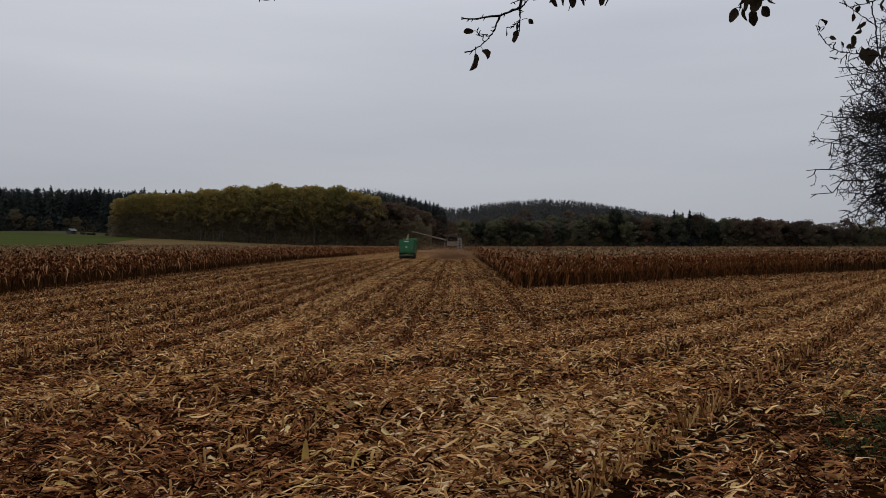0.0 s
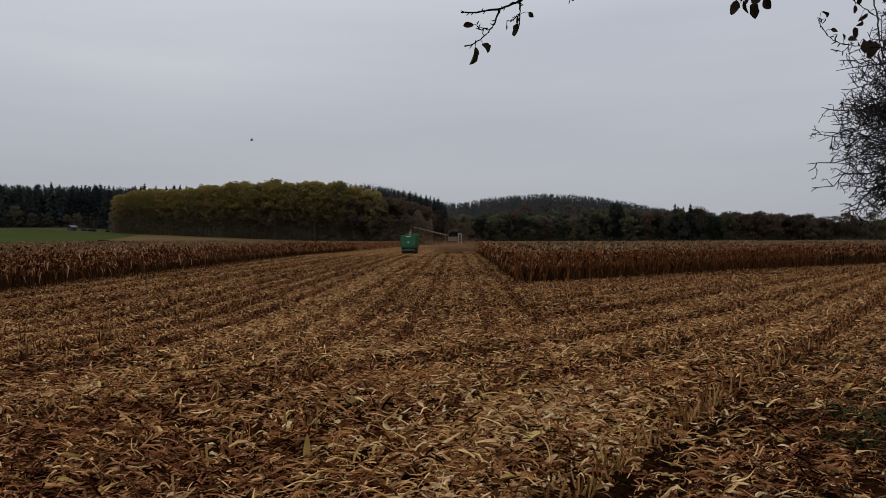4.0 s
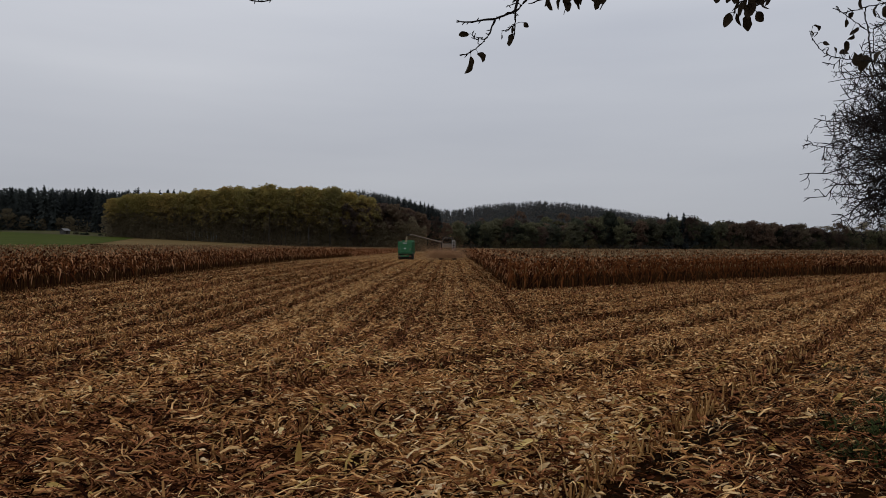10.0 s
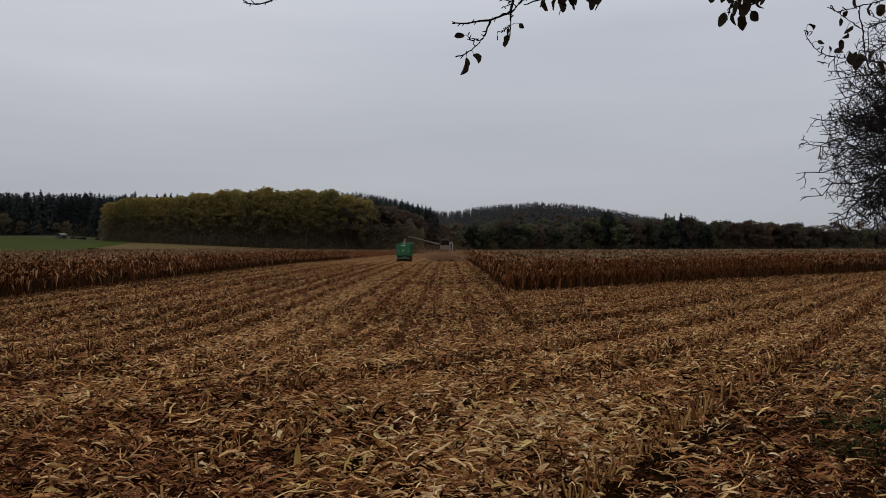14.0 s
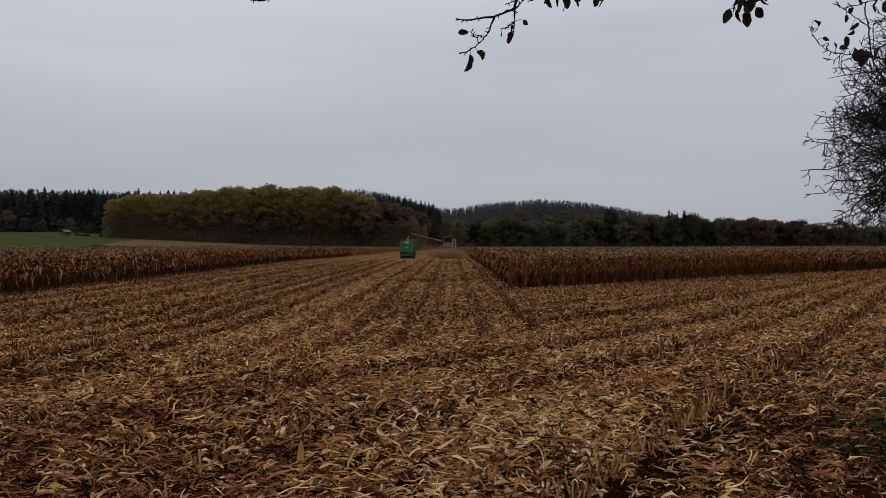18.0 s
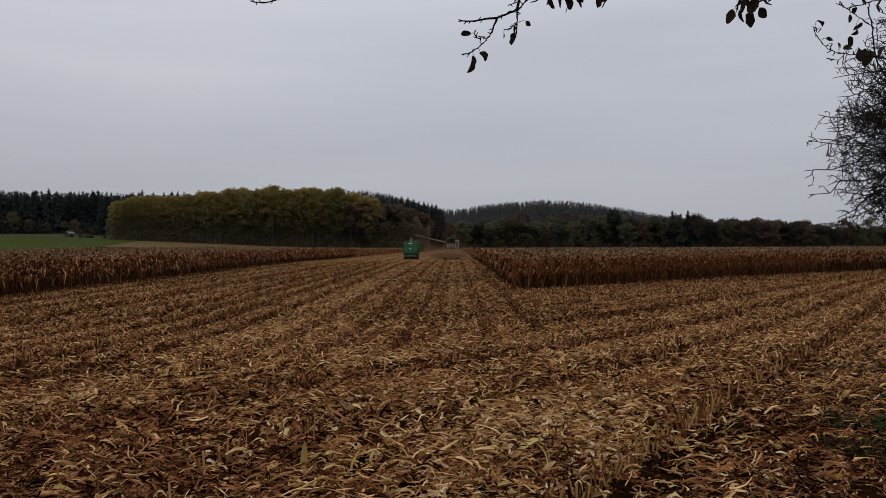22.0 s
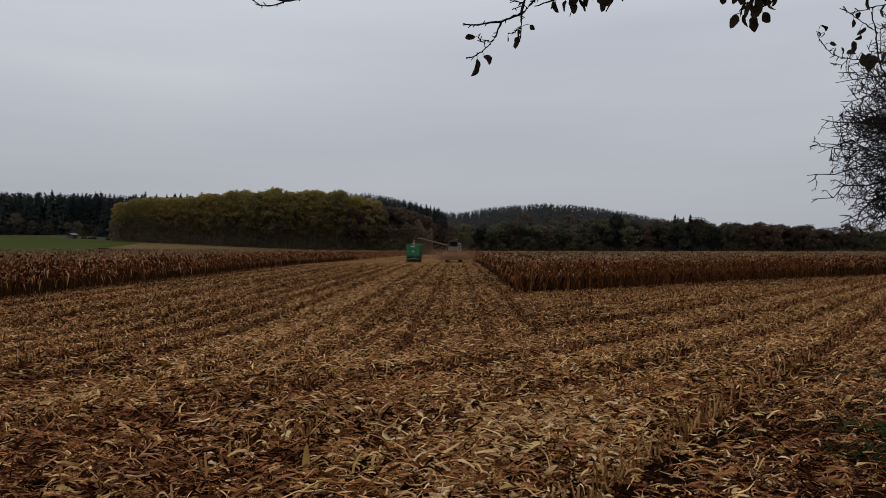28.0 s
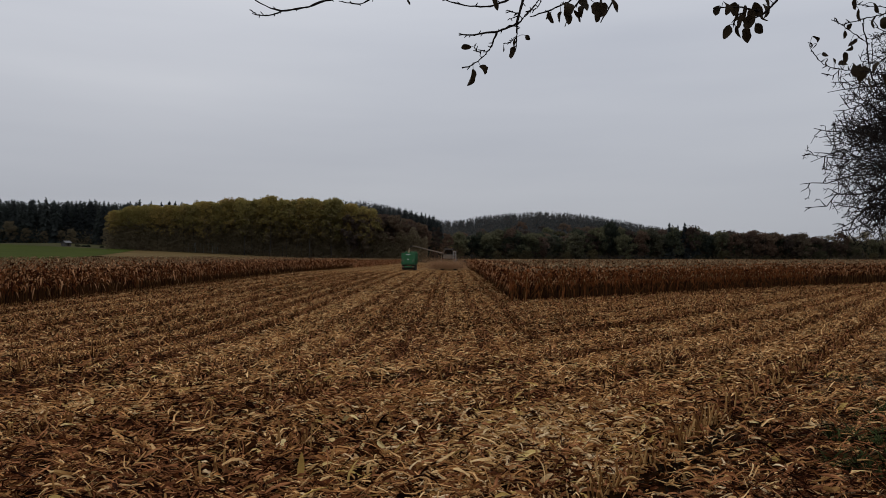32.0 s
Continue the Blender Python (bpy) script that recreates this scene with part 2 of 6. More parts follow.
M_FLOOR = material("forest_floor", [(0.012, 0.010, 0.007), (0.022, 0.018, 0.012), (0.035, 0.028, 0.018)], scale=0.1, rough=1.0, spec=0.02)
M_GLASS = material("dark_cab_glass", [(0.01, 0.012, 0.013), (0.02, 0.022, 0.024)], scale=2, rough=0.08, spec=0.6)


# ---- shape helpers ----
rng = np.random.default_rng(7)


def smooth_step(a, b, v):
    u = np.clip((v - a) / (b - a), 0, 1)
    return u * u * (3 - 2 * u)


def gz(x, y):
    """Height of the land."""
    x, y = np.asarray(x, float), np.asarray(y, float)
    z = 0.55 * (1 - smooth_step(5, 24, y)) + 0.45 * (1 - smooth_step(-1, 5, y))
    z = z - 0.0069 * np.clip(y - 94, 0, 346)
    z = z + 10 * np.clip((-x - 25) / 200, 0, 0.94) * np.clip((y - 60) / 300, 0, 1.15)
    z = z + 40 * np.exp(-((x - 118) / 150) ** 2 - ((y - 850) / 190) ** 2)
    z = z + (30 - 9 * smooth_step(-50, -160, x)) * smooth_step(30, -75, x) * smooth_step(440, 640, y) * (1 - smooth_step(760, 1100, y))
    z = z + 5 * smooth_step(60, 300, x) * smooth_step(560, 900, y)
    return z


def mesh_object(name, verts, faces, mats, index=None, parent=None, label="", smooth=False):
    """One mesh object out of arrays of corners and of three- or four-sided faces."""
    verts, faces = np.asarray(verts, np.float32).reshape(-1, 3), np.asarray(faces, np.int32)
    n, k = faces.shape
    me = bpy.data.meshes.new(name)
    me.vertices.add(len(verts))
    me.vertices.foreach_set("co", verts.ravel())
    me.loops.add(n * k)
    me.loops.foreach_set("vertex_index", faces.ravel())
    me.polygons.add(n)
    me.polygons.foreach_set("loop_start", np.arange(0, n * k, k, dtype=np.int32))
    for m in mats:
        me.materials.append(m)
    if index is not None:
        me.polygons.foreach_set("material_index", np.asarray(index, np.int32))
    me.polygons.foreach_set("use_smooth", np.full(n, smooth))
    me.update(calc_edges=True)
    ob = new(name, me)
    if parent is not None:
        ob.parent = parent
    if label:
        tagged(ob, label)
    return ob


def part(name, bm, mat, parent, label="", smooth=False):
    """A bmesh as one mesh object under a thing or a part."""
    me = bpy.data.meshes.new(name)
    bm.to_mesh(me)
    bm.free()
    me.materials.append(mat)
    if smooth:
        for p in me.polygons:
            p.use_smooth = True
    ob = new(name, me)
    ob.parent = parent
    if label:
        tagged(ob, label)
    return ob


def thing(name, m, label, category, group="", kind=""):
    ob = new(name)
    ob.empty_display_size = 0.2
    ob.matrix_world = m
    return tagged(ob, label, category, group, kind)


def ribbons(P, S):
    """Thin strips: centre lines P and half widths S, both (count, steps, 3)."""
    n, k, _ = P.shape
    V = np.stack([P - S, P + S], 2).reshape(-1, 3)
    base = (np.arange(n) * k * 2)[:, None] + (np.arange(k - 1) * 2)[None]
    F = np.stack([base, base + 1, base + 3, base + 2], -1).reshape(-1, 4)
    return V, F


def tubes(P, r, sides=4):
    """Tapered tubes along P (count, steps, 3) with radii r (count, steps)."""
    n, k, _ = P.shape
    d = np.gradient(P, axis=1)
    d /= np.linalg.norm(d, axis=2, keepdims=True) + 1e-9
    ref = np.where(np.abs(d[..., 2:3]) > 0.8, np.array([1.0, 0, 0]), np.array([0, 0, 1.0]))
    u = np.cross(d, ref)
    u /= np.linalg.norm(u, axis=2, keepdims=True) + 1e-9
    w = np.cross(d, u)
    a = np.arange(sides) / sides * 2 * np.pi
    V = P[:, :, None] + r[:, :, None, None] * (np.cos(a)[:, None] * u[:, :, None] + np.sin(a)[:, None] * w[:, :, None])
    base = (np.arange(n) * k * sides)[:, None, None] + (np.arange(k - 1) * sides)[None, :, None]
    j, j2 = np.arange(sides)[None, None], (np.arange(sides) + 1)[None, None] % sides
    F = np.stack([base + j, base + j2, base + sides + j2, base + sides + j], -1).reshape(-1, 4)
    return V.reshape(-1, 3), F


def merged(*pairs):
    vs, fs, ix, o = [], [], [], 0
    for i, (v, f) in enumerate(pairs):
        vs.append(v)
        fs.append(f + o)
        ix.append(np.full(len(f), i))
        o += len(v)
    return np.concatenate(vs), np.concatenate(fs), np.concatenate(ix)


def unit(v):
    return v / (np.linalg.norm(v, axis=-1, keepdims=True) + 1e-9)


def box(bm, x0, x1, y0, y1, z0, z1, bevel=0.0, taper=None):
    """A bevelled box; taper moves the top's sides in by (x, y)."""
    g = bmesh.ops.create_cube(bm, size=1)
    vs = g["verts"]
    for v in vs:
        top = v.co.z > 0
        tx, ty = taper if taper and top else (0, 0)
        v.co = Vector((((x0 + x1) / 2 + (v.co.x * 2) * ((x1 - x0) / 2 - tx)), ((y0 + y1) / 2 + (v.co.y * 2) * ((y1 - y0) / 2 - ty)), z1 if top else z0))
    if bevel:
        es = list({e for v in vs for e in v.link_edges})
        bmesh.ops.bevel(bm, geom=es, offset=bevel, segments=2, affect="EDGES", profile=0.6)
    return bm


def bar(bm, a, b, r, sides=8):
    """A round bar from a to b."""
    a, b = Vector(a), Vector(b)
    m = Matrix.Translation((a + b) / 2) @ (b - a).to_track_quat("Z", "Y").to_matrix().to_4x4()
    bmesh.ops.create_cone(bm, cap_ends=True, segments=sides, radius1=r, radius2=r, depth=(b - a).length, matrix=m)
    return bm


# ---- the land ----
gx = np.concatenate([-np.geomspace(3000, 30, 60), np.linspace(-28, 28, 57), np.geomspace(30, 3000, 60)])
gy = np.concatenate([-np.geomspace(1500, 8, 24), np.linspace(-6, 60, 100), np.geomspace(62, 4200, 110)])
GX, GY = np.meshgrid(gx, gy)
GZ = gz(GX, GY) + 0.03 * np.sin(GX * 2.1 + 1.3 * np.sin(GY * 0.7)) * np.exp(-np.abs(GY) / 40)
nx = len(gx)
cell = (np.arange(len(gy) - 1)[:, None] * nx + np.arange(nx - 1)[None]).reshape(-1)
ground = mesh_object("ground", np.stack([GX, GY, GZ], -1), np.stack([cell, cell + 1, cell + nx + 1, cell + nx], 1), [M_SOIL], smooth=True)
tagged(ground, "brown harvested maize field with chaff and soil", "field", kind="structure")


def sheet(name, corner, along, deep, n, m, mat, label, lift):
    """A strip of other cover that follows the land."""
    a, b = np.meshgrid(np.linspace(0, 1, n), np.linspace(0, 1, m))
    c, p, q = (np.array(v, float) for v in (corner, along, deep))
    xy = c + a[..., None] * p + b[..., None] * q
    z = gz(xy[..., 0], xy[..., 1]) + lift
    i = (np.arange(m - 1)[:, None] * n + np.arange(n - 1)[None]).reshape(-1)
    ob = mesh_object(name, np.concatenate([xy, z[..., None]], -1), np.stack([i, i + 1, i + n + 1, i + n], 1), [mat], smooth=True)
    return tagged(ob, label, "field", kind="structure")


sheet("dry_field", (-170, 238), (148, 0), (0, 172), 50, 50, M_TAN, "dry tan stubble strip behind the maize", 0.12)
sheet("meadow", (-60, 55), (-330, 0), (-99, 318), 60, 50, M_MEADOW, "green meadow rising towards the wood", 0.25)
sheet("forest_floor", (-900, 396), (1900, 0), (0, 800), 120, 80, M_FLOOR, "dark leaf-strewn floor of the woods", 0.35)
sheet("stubble_lane", (-20.4, 100), (26.2, 0), (6.2, 322), 30, 60, M_LANE, "far end of the harvested lane with pale chaff", 0.04)
sheet("meadow_verge", (-163, 340), (-330, 0), (-10, 58), 60, 12, M_VERGE, "rough greenish brown grass along the wood", 0.3)

# ---- standing maize ----
ROW = 0.75                                  # distance of the rows
HEAD = np.array([math.sin(radians(1.1)), math.cos(radians(1.1))])     # the rows' heading
SIDE = np.array([HEAD[1], -HEAD[0]])
CORNER = np.array([4.1, 37.8])             # where the standing maize begins
FRONT = np.array([math.cos(radians(35)), math.sin(radians(35))])      # its cut front
LEFT_X = -21.3


def leaf_lines(base, tall, r, count, steps, lo, wide, drop):
    """Drooping leaves: count for each plant."""
    n = len(base)
    a = np.linspace(lo, 0.97, count)[None] + r.uniform(-0.05, 0.05, (n, count))
    az = r.uniform(0, 2 * np.pi, (n, 1)) + np.arange(count)[None] * np.pi + r.normal(0, 0.5, (n, count))
    L = r.uniform(0.22, 0.50, (n, count)) * (1.15 - 0.4 * a)
    up, dn = r.uniform(0.1, 1.0, (n, count)), r.uniform(0.6, 1.7, (n, count)) * (1.75 - 0.95 * a) * drop
    t = np.linspace(0, 1, steps)[None, None]
    out = (L[..., None] * t) * (1 - 0.5 * t)
    z = (a * tall[:, None])[..., None] + L[..., None] * (up[..., None] * t - dn[..., None] * t * t)
    d = np.stack([np.cos(az), np.sin(az)], -1)
    bend = r.normal(0, 0.4, (n, count, 1)) * L[..., None] * t * t
    P = np.empty((n, count, steps, 3))
    P[..., 0] = base[:, None, None, 0] + d[..., 0:1] * out - d[..., 1:2] * bend
    P[..., 1] = base[:, None, None, 1] + d[..., 1:2] * out + d[..., 0:1] * bend
    P[..., 2] = np.maximum(base[:, None, None, 2] + z, base[:, None, None, 2] + 0.03)
    prof = np.interp(np.linspace(0, 1, steps), [0, 0.3, 0.75, 1], [0.5, 1, 0.7, 0.08])
    tw = r.normal(0, 0.6, (n, count, 1)) + r.normal(0, 1.4, (n, count, 1)) * t
    S = np.empty_like(P)
    S[..., 0] = -d[..., 1:2] * np.cos(tw)
    S[..., 1] = d[..., 0:1] * np.cos(tw)
    S[..., 2] = np.sin(tw)
    S *= (wide * r.uniform(0.7, 1.25, (n, count, 1)) * prof)[..., None]
    return P.reshape(-1, steps, 3), S.reshape(-1, steps, 3)


def tassel_lines(base, tall, r, count, wide):
    n = len(base)
    az, lean = r.uniform(0, 2 * np.pi, (n, count)), r.uniform(0.05, 0.5, (n, count))
    L = r.uniform(0.10, 0.22, (n, count))
    t = np.linspace(0, 1, 3)[None, None]
    P = np.empty((n, count, 3, 3))
    P[..., 0] = base[:, None, None, 0] + (np.cos(az) * lean * L)[..., None] * t * 1.6
    P[..., 1] = base[:, None, None, 1] + (np.sin(az) * lean * L)[..., None] * t * 1.6
    P[..., 2] = (base[:, 2] + tall * 0.93)[:, None, None] + L[..., None] * (t - 0.35 * lean[..., None] * t * t)
    S = np.zeros_like(P)
    S[..., 0], S[..., 1] = (-np.sin(az))[..., None], np.cos(az)[..., None]
    S *= wide * np.array([0.7, 1, 0.4])[None, None, :, None]
    return P.reshape(-1, 3, 3), S.reshape(-1, 3, 3)


def maize_arrays(base, r, leaves=9, steps=5, lo=0.46, wide=0.058, drop=1.0, whole=True, high=1.92, vary=0.08):
    tall = r.normal(high, vary, len(base))
    # far plants: extra wide pale tassels put the sky's light into the canopy
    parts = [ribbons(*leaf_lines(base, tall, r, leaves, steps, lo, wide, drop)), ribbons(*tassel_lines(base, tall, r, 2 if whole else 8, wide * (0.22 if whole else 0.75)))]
    if whole:
        t = np.array([0, 0.5, 1.0])
        P = base[:, None] + np.stack([r.normal(0, 0.05, (len(base), 1)) * t, r.normal(0, 0.05, (len(base), 1)) * t, tall[:, None] * 0.98 * t], -1)
        parts.append(ribbons(*leaf_lines(base, tall * 0.55, r, 1, steps, 0.75, wide * 0.8, 1.9)))
        parts.append(tubes(P, np.tile([0.014, 0.012, 0.005], (len(base), 1)), 3))
    return merged(*parts)


def both_of(a, b):
    """Two sets of plants in one mesh."""
    return np.concatenate([a[0], b[0]]), np.concatenate([a[1], b[1] + len(a[0])]), np.concatenate([a[2], b[2]])


def rows_of_maize(x_rows, start, end, step):
    """Places of plants along the rows that begin at sideways offsets x_rows."""
    out = []
    for s in x_rows:
        y0, y1 = start(s), end(s)
        u = np.arange(y0, y1, step)
        u = u + rng.uniform(-0.04, 0.04, len(u))
        xy = SIDE * (s + rng.normal(0, 0.03, (len(u), 1))) + HEAD * u[:, None]
        out.append(xy)
    return np.concatenate(out)


def on_land(xy):
    return np.concatenate([xy, gz(xy[:, 0], xy[:, 1])[:, None]], 1)


s_corner, u_corner = CORNER @ SIDE, CORNER @ HEAD
slope = (FRONT @ HEAD) / (FRONT @ SIDE)


def front_u(s):
    return u_corner + (s - s_corner) * slope


right_s = s_corner + ROW * np.arange(0, 86)
# the outermost plants, one by one; then the rim; then the tops further in
edge = rows_of_maize(right_s[:60], front_u, lambda s: front_u(s) + 3.2, 0.18)
side = rows_of_maize(right_s[:4], lambda s: front_u(s) + 3.2, lambda s: 150, 0.2)
rim = np.concatenate([edge, side])
near = ((rim @ HEAD) - front_u(rim @ SIDE) < 0.75) & (rim[:, 0] < 30)
single, rest = rim[near], rim[~near]
outer = (rest @ SIDE) < s_corner + 0.4
v, f, ix = both_of(maize_arrays(on_land(rest[outer]), rng, high=1.80), maize_arrays(on_land(rest[~outer]), rng, 6, 4, 0.55, high=1.72, vary=0.06))
tagged(mesh_object("maize_rim", v, f, [M_CORN, M_CORNTOP, M_STALK], ix), "ripe brown maize standing at the cut edge", "maize", kind="stuff")


def thinned(xy, at, p0):
    d = np.linalg.norm(xy, axis=1)
    return xy[rng.random(len(xy)) < np.clip(p0 * (at / d) ** 1.4, 0.012, 1)]


far_right = np.concatenate([rows_of_maize(right_s[4:], lambda s: front_u(s) + 3.2, lambda s: 420, 0.4), rows_of_maize(right_s[:4], lambda s: 150, lambda s: 420, 0.4),
                            rows_of_maize(right_s[-1] + ROW * np.arange(1, 240, 2), front_u, lambda s: 420, 0.6)])
far_right = far_right[np.abs(far_right[:, 0]) < 0.72 * far_right[:, 1] + 6]
far_right = thinned(far_right, 60, 0.5)
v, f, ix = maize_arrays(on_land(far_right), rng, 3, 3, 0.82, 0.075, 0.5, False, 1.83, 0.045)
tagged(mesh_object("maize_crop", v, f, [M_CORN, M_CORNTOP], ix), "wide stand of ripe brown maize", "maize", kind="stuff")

left_s = LEFT_X - 0.2 - ROW * np.arange(0, 56)
rim = rows_of_maize(left_s[:4], lambda s: 27, lambda s: 150, 0.19)
outer = (rim @ SIDE) > left_s[0] - 0.4
v, f, ix = both_of(maize_arrays(on_land(rim[outer]), rng), maize_arrays(on_land(rim[~outer]), rng, 6, 4, 0.5))
tagged(mesh_object("maize_rim", v, f, [M_CORN, M_CORNTOP, M_STALK], ix), "ripe brown maize standing along the harvested lane", "maize", kind="stuff")
far_left = np.concatenate([rows_of_maize(left_s[4:], lambda s: 27, lambda s: 236, 0.3), rows_of_maize(left_s[:4], lambda s: 150, lambda s: 300, 0.3)])
far_rim = rows_of_maize(left_s[:4], lambda s: 150, lambda s: 300, 0.42)
far_left = far_left[np.abs(far_left[:, 0]) < 0.72 * far_left[:, 1] + 6]
far_left = thinned(far_left, 45, 0.47)
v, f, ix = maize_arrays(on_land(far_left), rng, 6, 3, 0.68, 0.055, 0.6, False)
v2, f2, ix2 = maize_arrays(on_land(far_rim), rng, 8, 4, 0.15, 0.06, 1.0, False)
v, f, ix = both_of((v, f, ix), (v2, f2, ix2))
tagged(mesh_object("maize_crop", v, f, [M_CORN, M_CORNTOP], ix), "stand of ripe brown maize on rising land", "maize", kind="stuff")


def maize_plant(r):
    """One plant at the origin: stalk, leaves, ear, tassel."""
    zero, tall = np.zeros((1, 3)), np.array([r.normal(1.75, 0.06)])
    top = thing("maize_plant", Matrix(), "dry brown maize plant with drooping leaves at the field edge", "maize plant", "maize plants along the cut edge")
    t = np.linspace(0, 1, 6)
    P = np.stack([r.normal(0, 0.05) * t, r.normal(0, 0.05) * t, tall * 0.98 * t], -1)[None]
    mesh_object("stalk", *tubes(P, np.linspace(0.014, 0.005, 6)[None], 5), [M_STALK], parent=top)
    LP, LS = leaf_lines(zero, tall, r, 10, 7, 0.52, 0.065, 1.0)
    for p, s in [*zip(LP, LS), *zip(*leaf_lines(zero, tall * 0.55, r, 2, 6, 0.6, 0.036, 1.9))]:
        mesh_object("leaf", *ribbons(p[None], s[None]), [M_CORN], parent=top)
    a = r.uniform(0, 6.3)
    up = r.uniform(-0.25, 0.2)
    E = np.array([[0.02, 0, 0.92 + up], [0.05, 0, 0.98 + up], [0.075, 0, 1.06 + up], [0.09, 0, 1.14 + up], [0.095, 0, 1.2 + up]])
    E = np.stack([E[:, 0] * math.cos(a), E[:, 0] * math.sin(a), E[:, 2]], -1)[None]
    mesh_object("ear", *tubes(E, np.array([[0.012, 0.026, 0.028, 0.02, 0.004]]), 6), [M_EAR], parent=top, label="pale dry ear in its husk")
    mesh_object("tassel", *ribbons(*tassel_lines(zero, tall, r, 5, 0.012)), [M_CORNTOP], parent=top)
    return top


plants = [maize_plant(np.random.default_rng(20 + i)) for i in range(7)]
order = np.argsort(single[:, 0])
for i, k in enumerate(order):
    x, y = single[k]
    m = pose(x, y, float(gz(x, y)), rng.normal(0, 3), rng.normal(0, 3), rng.uniform(0, 360))
    if i < len(plants):
        plants[i].matrix_world = m
    else:
        copy_thing(plants[int(rng.integers(7))], m)

# pale stalks that lean out of the stand's corner
for i, (x, y, dx, dy, h) in enumerate(((4.35, 38.0, -0.42, 0.1, 1.75), (4.75, 38.2, 0.10, -0.1, 1.5), (5.6, 38.6, 0.35, -0.2, 1.3), (7.2, 39.8, -0.30, -0.1, 1.25), (4.2, 39.0, -0.25, 0.0, 1.6))):
    g = np.random.default_rng(900 + i)
    top = thing("maize_stalk", pose(x, y, float(gz(x, y)) - 0.02), "pale bare maize stalk leaning out of the stand", "maize stalk", "leaning stalks at the corner")
    t = np.linspace(0, 1, 7)[:, None]
    P = np.array([dx, dy, h]) * t + np.array([-dx, -dy, 0]) * 0.35 * t * (1 - t)
    mesh_object("stem", *tubes(P[None], np.linspace(0.019, 0.011, 7)[None], 6), [M_STUMP], parent=top)
    LP, LS = leaf_lines(np.zeros((1, 3)), np.array([h]), g, 3, 6, 0.45, 0.05, 1.6)
    for p, q in zip(LP, LS):
        mesh_object("leaf", *ribbons((p + np.array([dx, dy, 0]) * (p[0, 2] / h))[None], q[None]), [M_CORN], parent=top, label="dry hanging leaf")

# ---- stubble ----


def in_headland(x, y):
    """Beyond the line on which the long rows end, before the standing maize."""
    bound = np.interp(y, [4, 9, 12.5, 16.4, 19, 38], [-11, -6.2, -2.9, 0.8, 3.2, 4.1])
    return (x > bound) & (y < 37.8 + np.maximum(0, x - 4.1) * math.tan(radians(35)))


lane_s = s_corner - 0.2 - ROW * np.arange(0, 36)
stubs = []
for s in lane_s:
    u = np.concatenate([np.arange(4.5, 40, 0.17), np.arange(40, 90, 0.22), np.arange(90, 230, 0.5)])
    u = u + rng.uniform(-0.05, 0.05, len(u))
    xy = SIDE * (s + rng.normal(0, 0.05, (len(u), 1))) + HEAD * u[:, None]
    stubs.append(xy[~in_headland(xy[:, 0], xy[:, 1])])
A0, A1 = np.array([0.4, 4.5]), np.array([31.0, 46.5])           # the headland row beside the bank
B0, B1 = np.array([3.8, 37.0]), np.array([43.0, 64.4])          # the one along the standing maize
for k in np.concatenate([np.linspace(0, 1, 38), -np.arange(1, 7) * 0.028]):
    p, q = A0 + (B0 - A0) * k, A1 + (B1 - A1) * k
    n = int(np.linalg.norm(q - p) * 1.54 / 0.24)
    t = np.linspace(-0.34, 1.2, n)[:, None]
    xy = p + (q - p) * t + np.array([0.9, -0.6]) * (np.sin(t * 5 + k * 3) * 0.25) + rng.normal(0, 0.05, (n, 2))
    stubs.append(xy[in_headland(xy[:, 0], xy[:, 1]) & (xy[:, 1] > 4)])


def row_count(x, y):
    """The number of rows from the lane's rim, or from the headland's first row."""
    a, b = unit(A1 - A0), unit(B1 - B0)
    da = np.abs((x - A0[0]) * a[1] - (y - A0[1]) * a[0])
    db = np.abs((x - B0[0]) * b[1] - (y - B0[1]) * b[0])
    side_a = np.where((x - A0[0]) * a[1] - (y - A0[1]) * a[0] > 0, -1, 1)
    head = 37 * side_a * da / (da * side_a + db)
    return np.where(in_headland(x, y), head, (x * SIDE[0] + y * SIDE[1] - lane_s[0]) / ROW)


# how tall and close each stubble row still stands, counted from the rim of the lane and from the bank; the low ones are crushed by wheels
LANE_ROWS = np.array([0.3, 0.5, 0.2, 0.5, 0.15, 0.3, 0.5, 0.15, 0.55, 0.15, 0.5, 0.05, 0.05, 0.7, 0.1, 1.0, 0.05, 1.0, 0.1, 1.0, 0.05, 0.5, 0.05, 0.8, 0.8, 0.05, 0.1, 0.8, 0.1, 0.1, 1.0, 0.1, 0.1, 0.9, 0.2, 0.5])
HEAD_ROWS = np.array([1.0, 0.2, 0.05, 0.1, 0.9, 0.2, 0.05, 0.1, 0.9, 0.5, 0.05, 0.05, 0.1, 0.05, 1.0, 1.0, 0.1, 0.1, 0.8, 0.2, 0.05, 0.2, 0.9, 0.3, 0.05, 0.1, 0.8, 0.3, 0.05, 0.2, 0.9, 0.3, 0.1, 0.8, 0.3, 0.2, 0.9, 0.4])


def row_stand(x, y):
    """How well the nearest row stands, 0 to 1."""
    k = row_count(x, y)
    i = np.rint(np.abs(k)).astype(int)
    return np.where(in_headland(x, y), HEAD_ROWS[np.clip(i, 0, 37)], LANE_ROWS[np.clip(i, 0, 35)])


def on_row(x, y):
    """1 on the line of a standing row, 0 between the rows."""
    k = row_count(x, y)
    return row_stand(x, y) * np.exp(-((k - np.rint(k)) / (0.25 + 0.22 * row_stand(x, y))) ** 2)


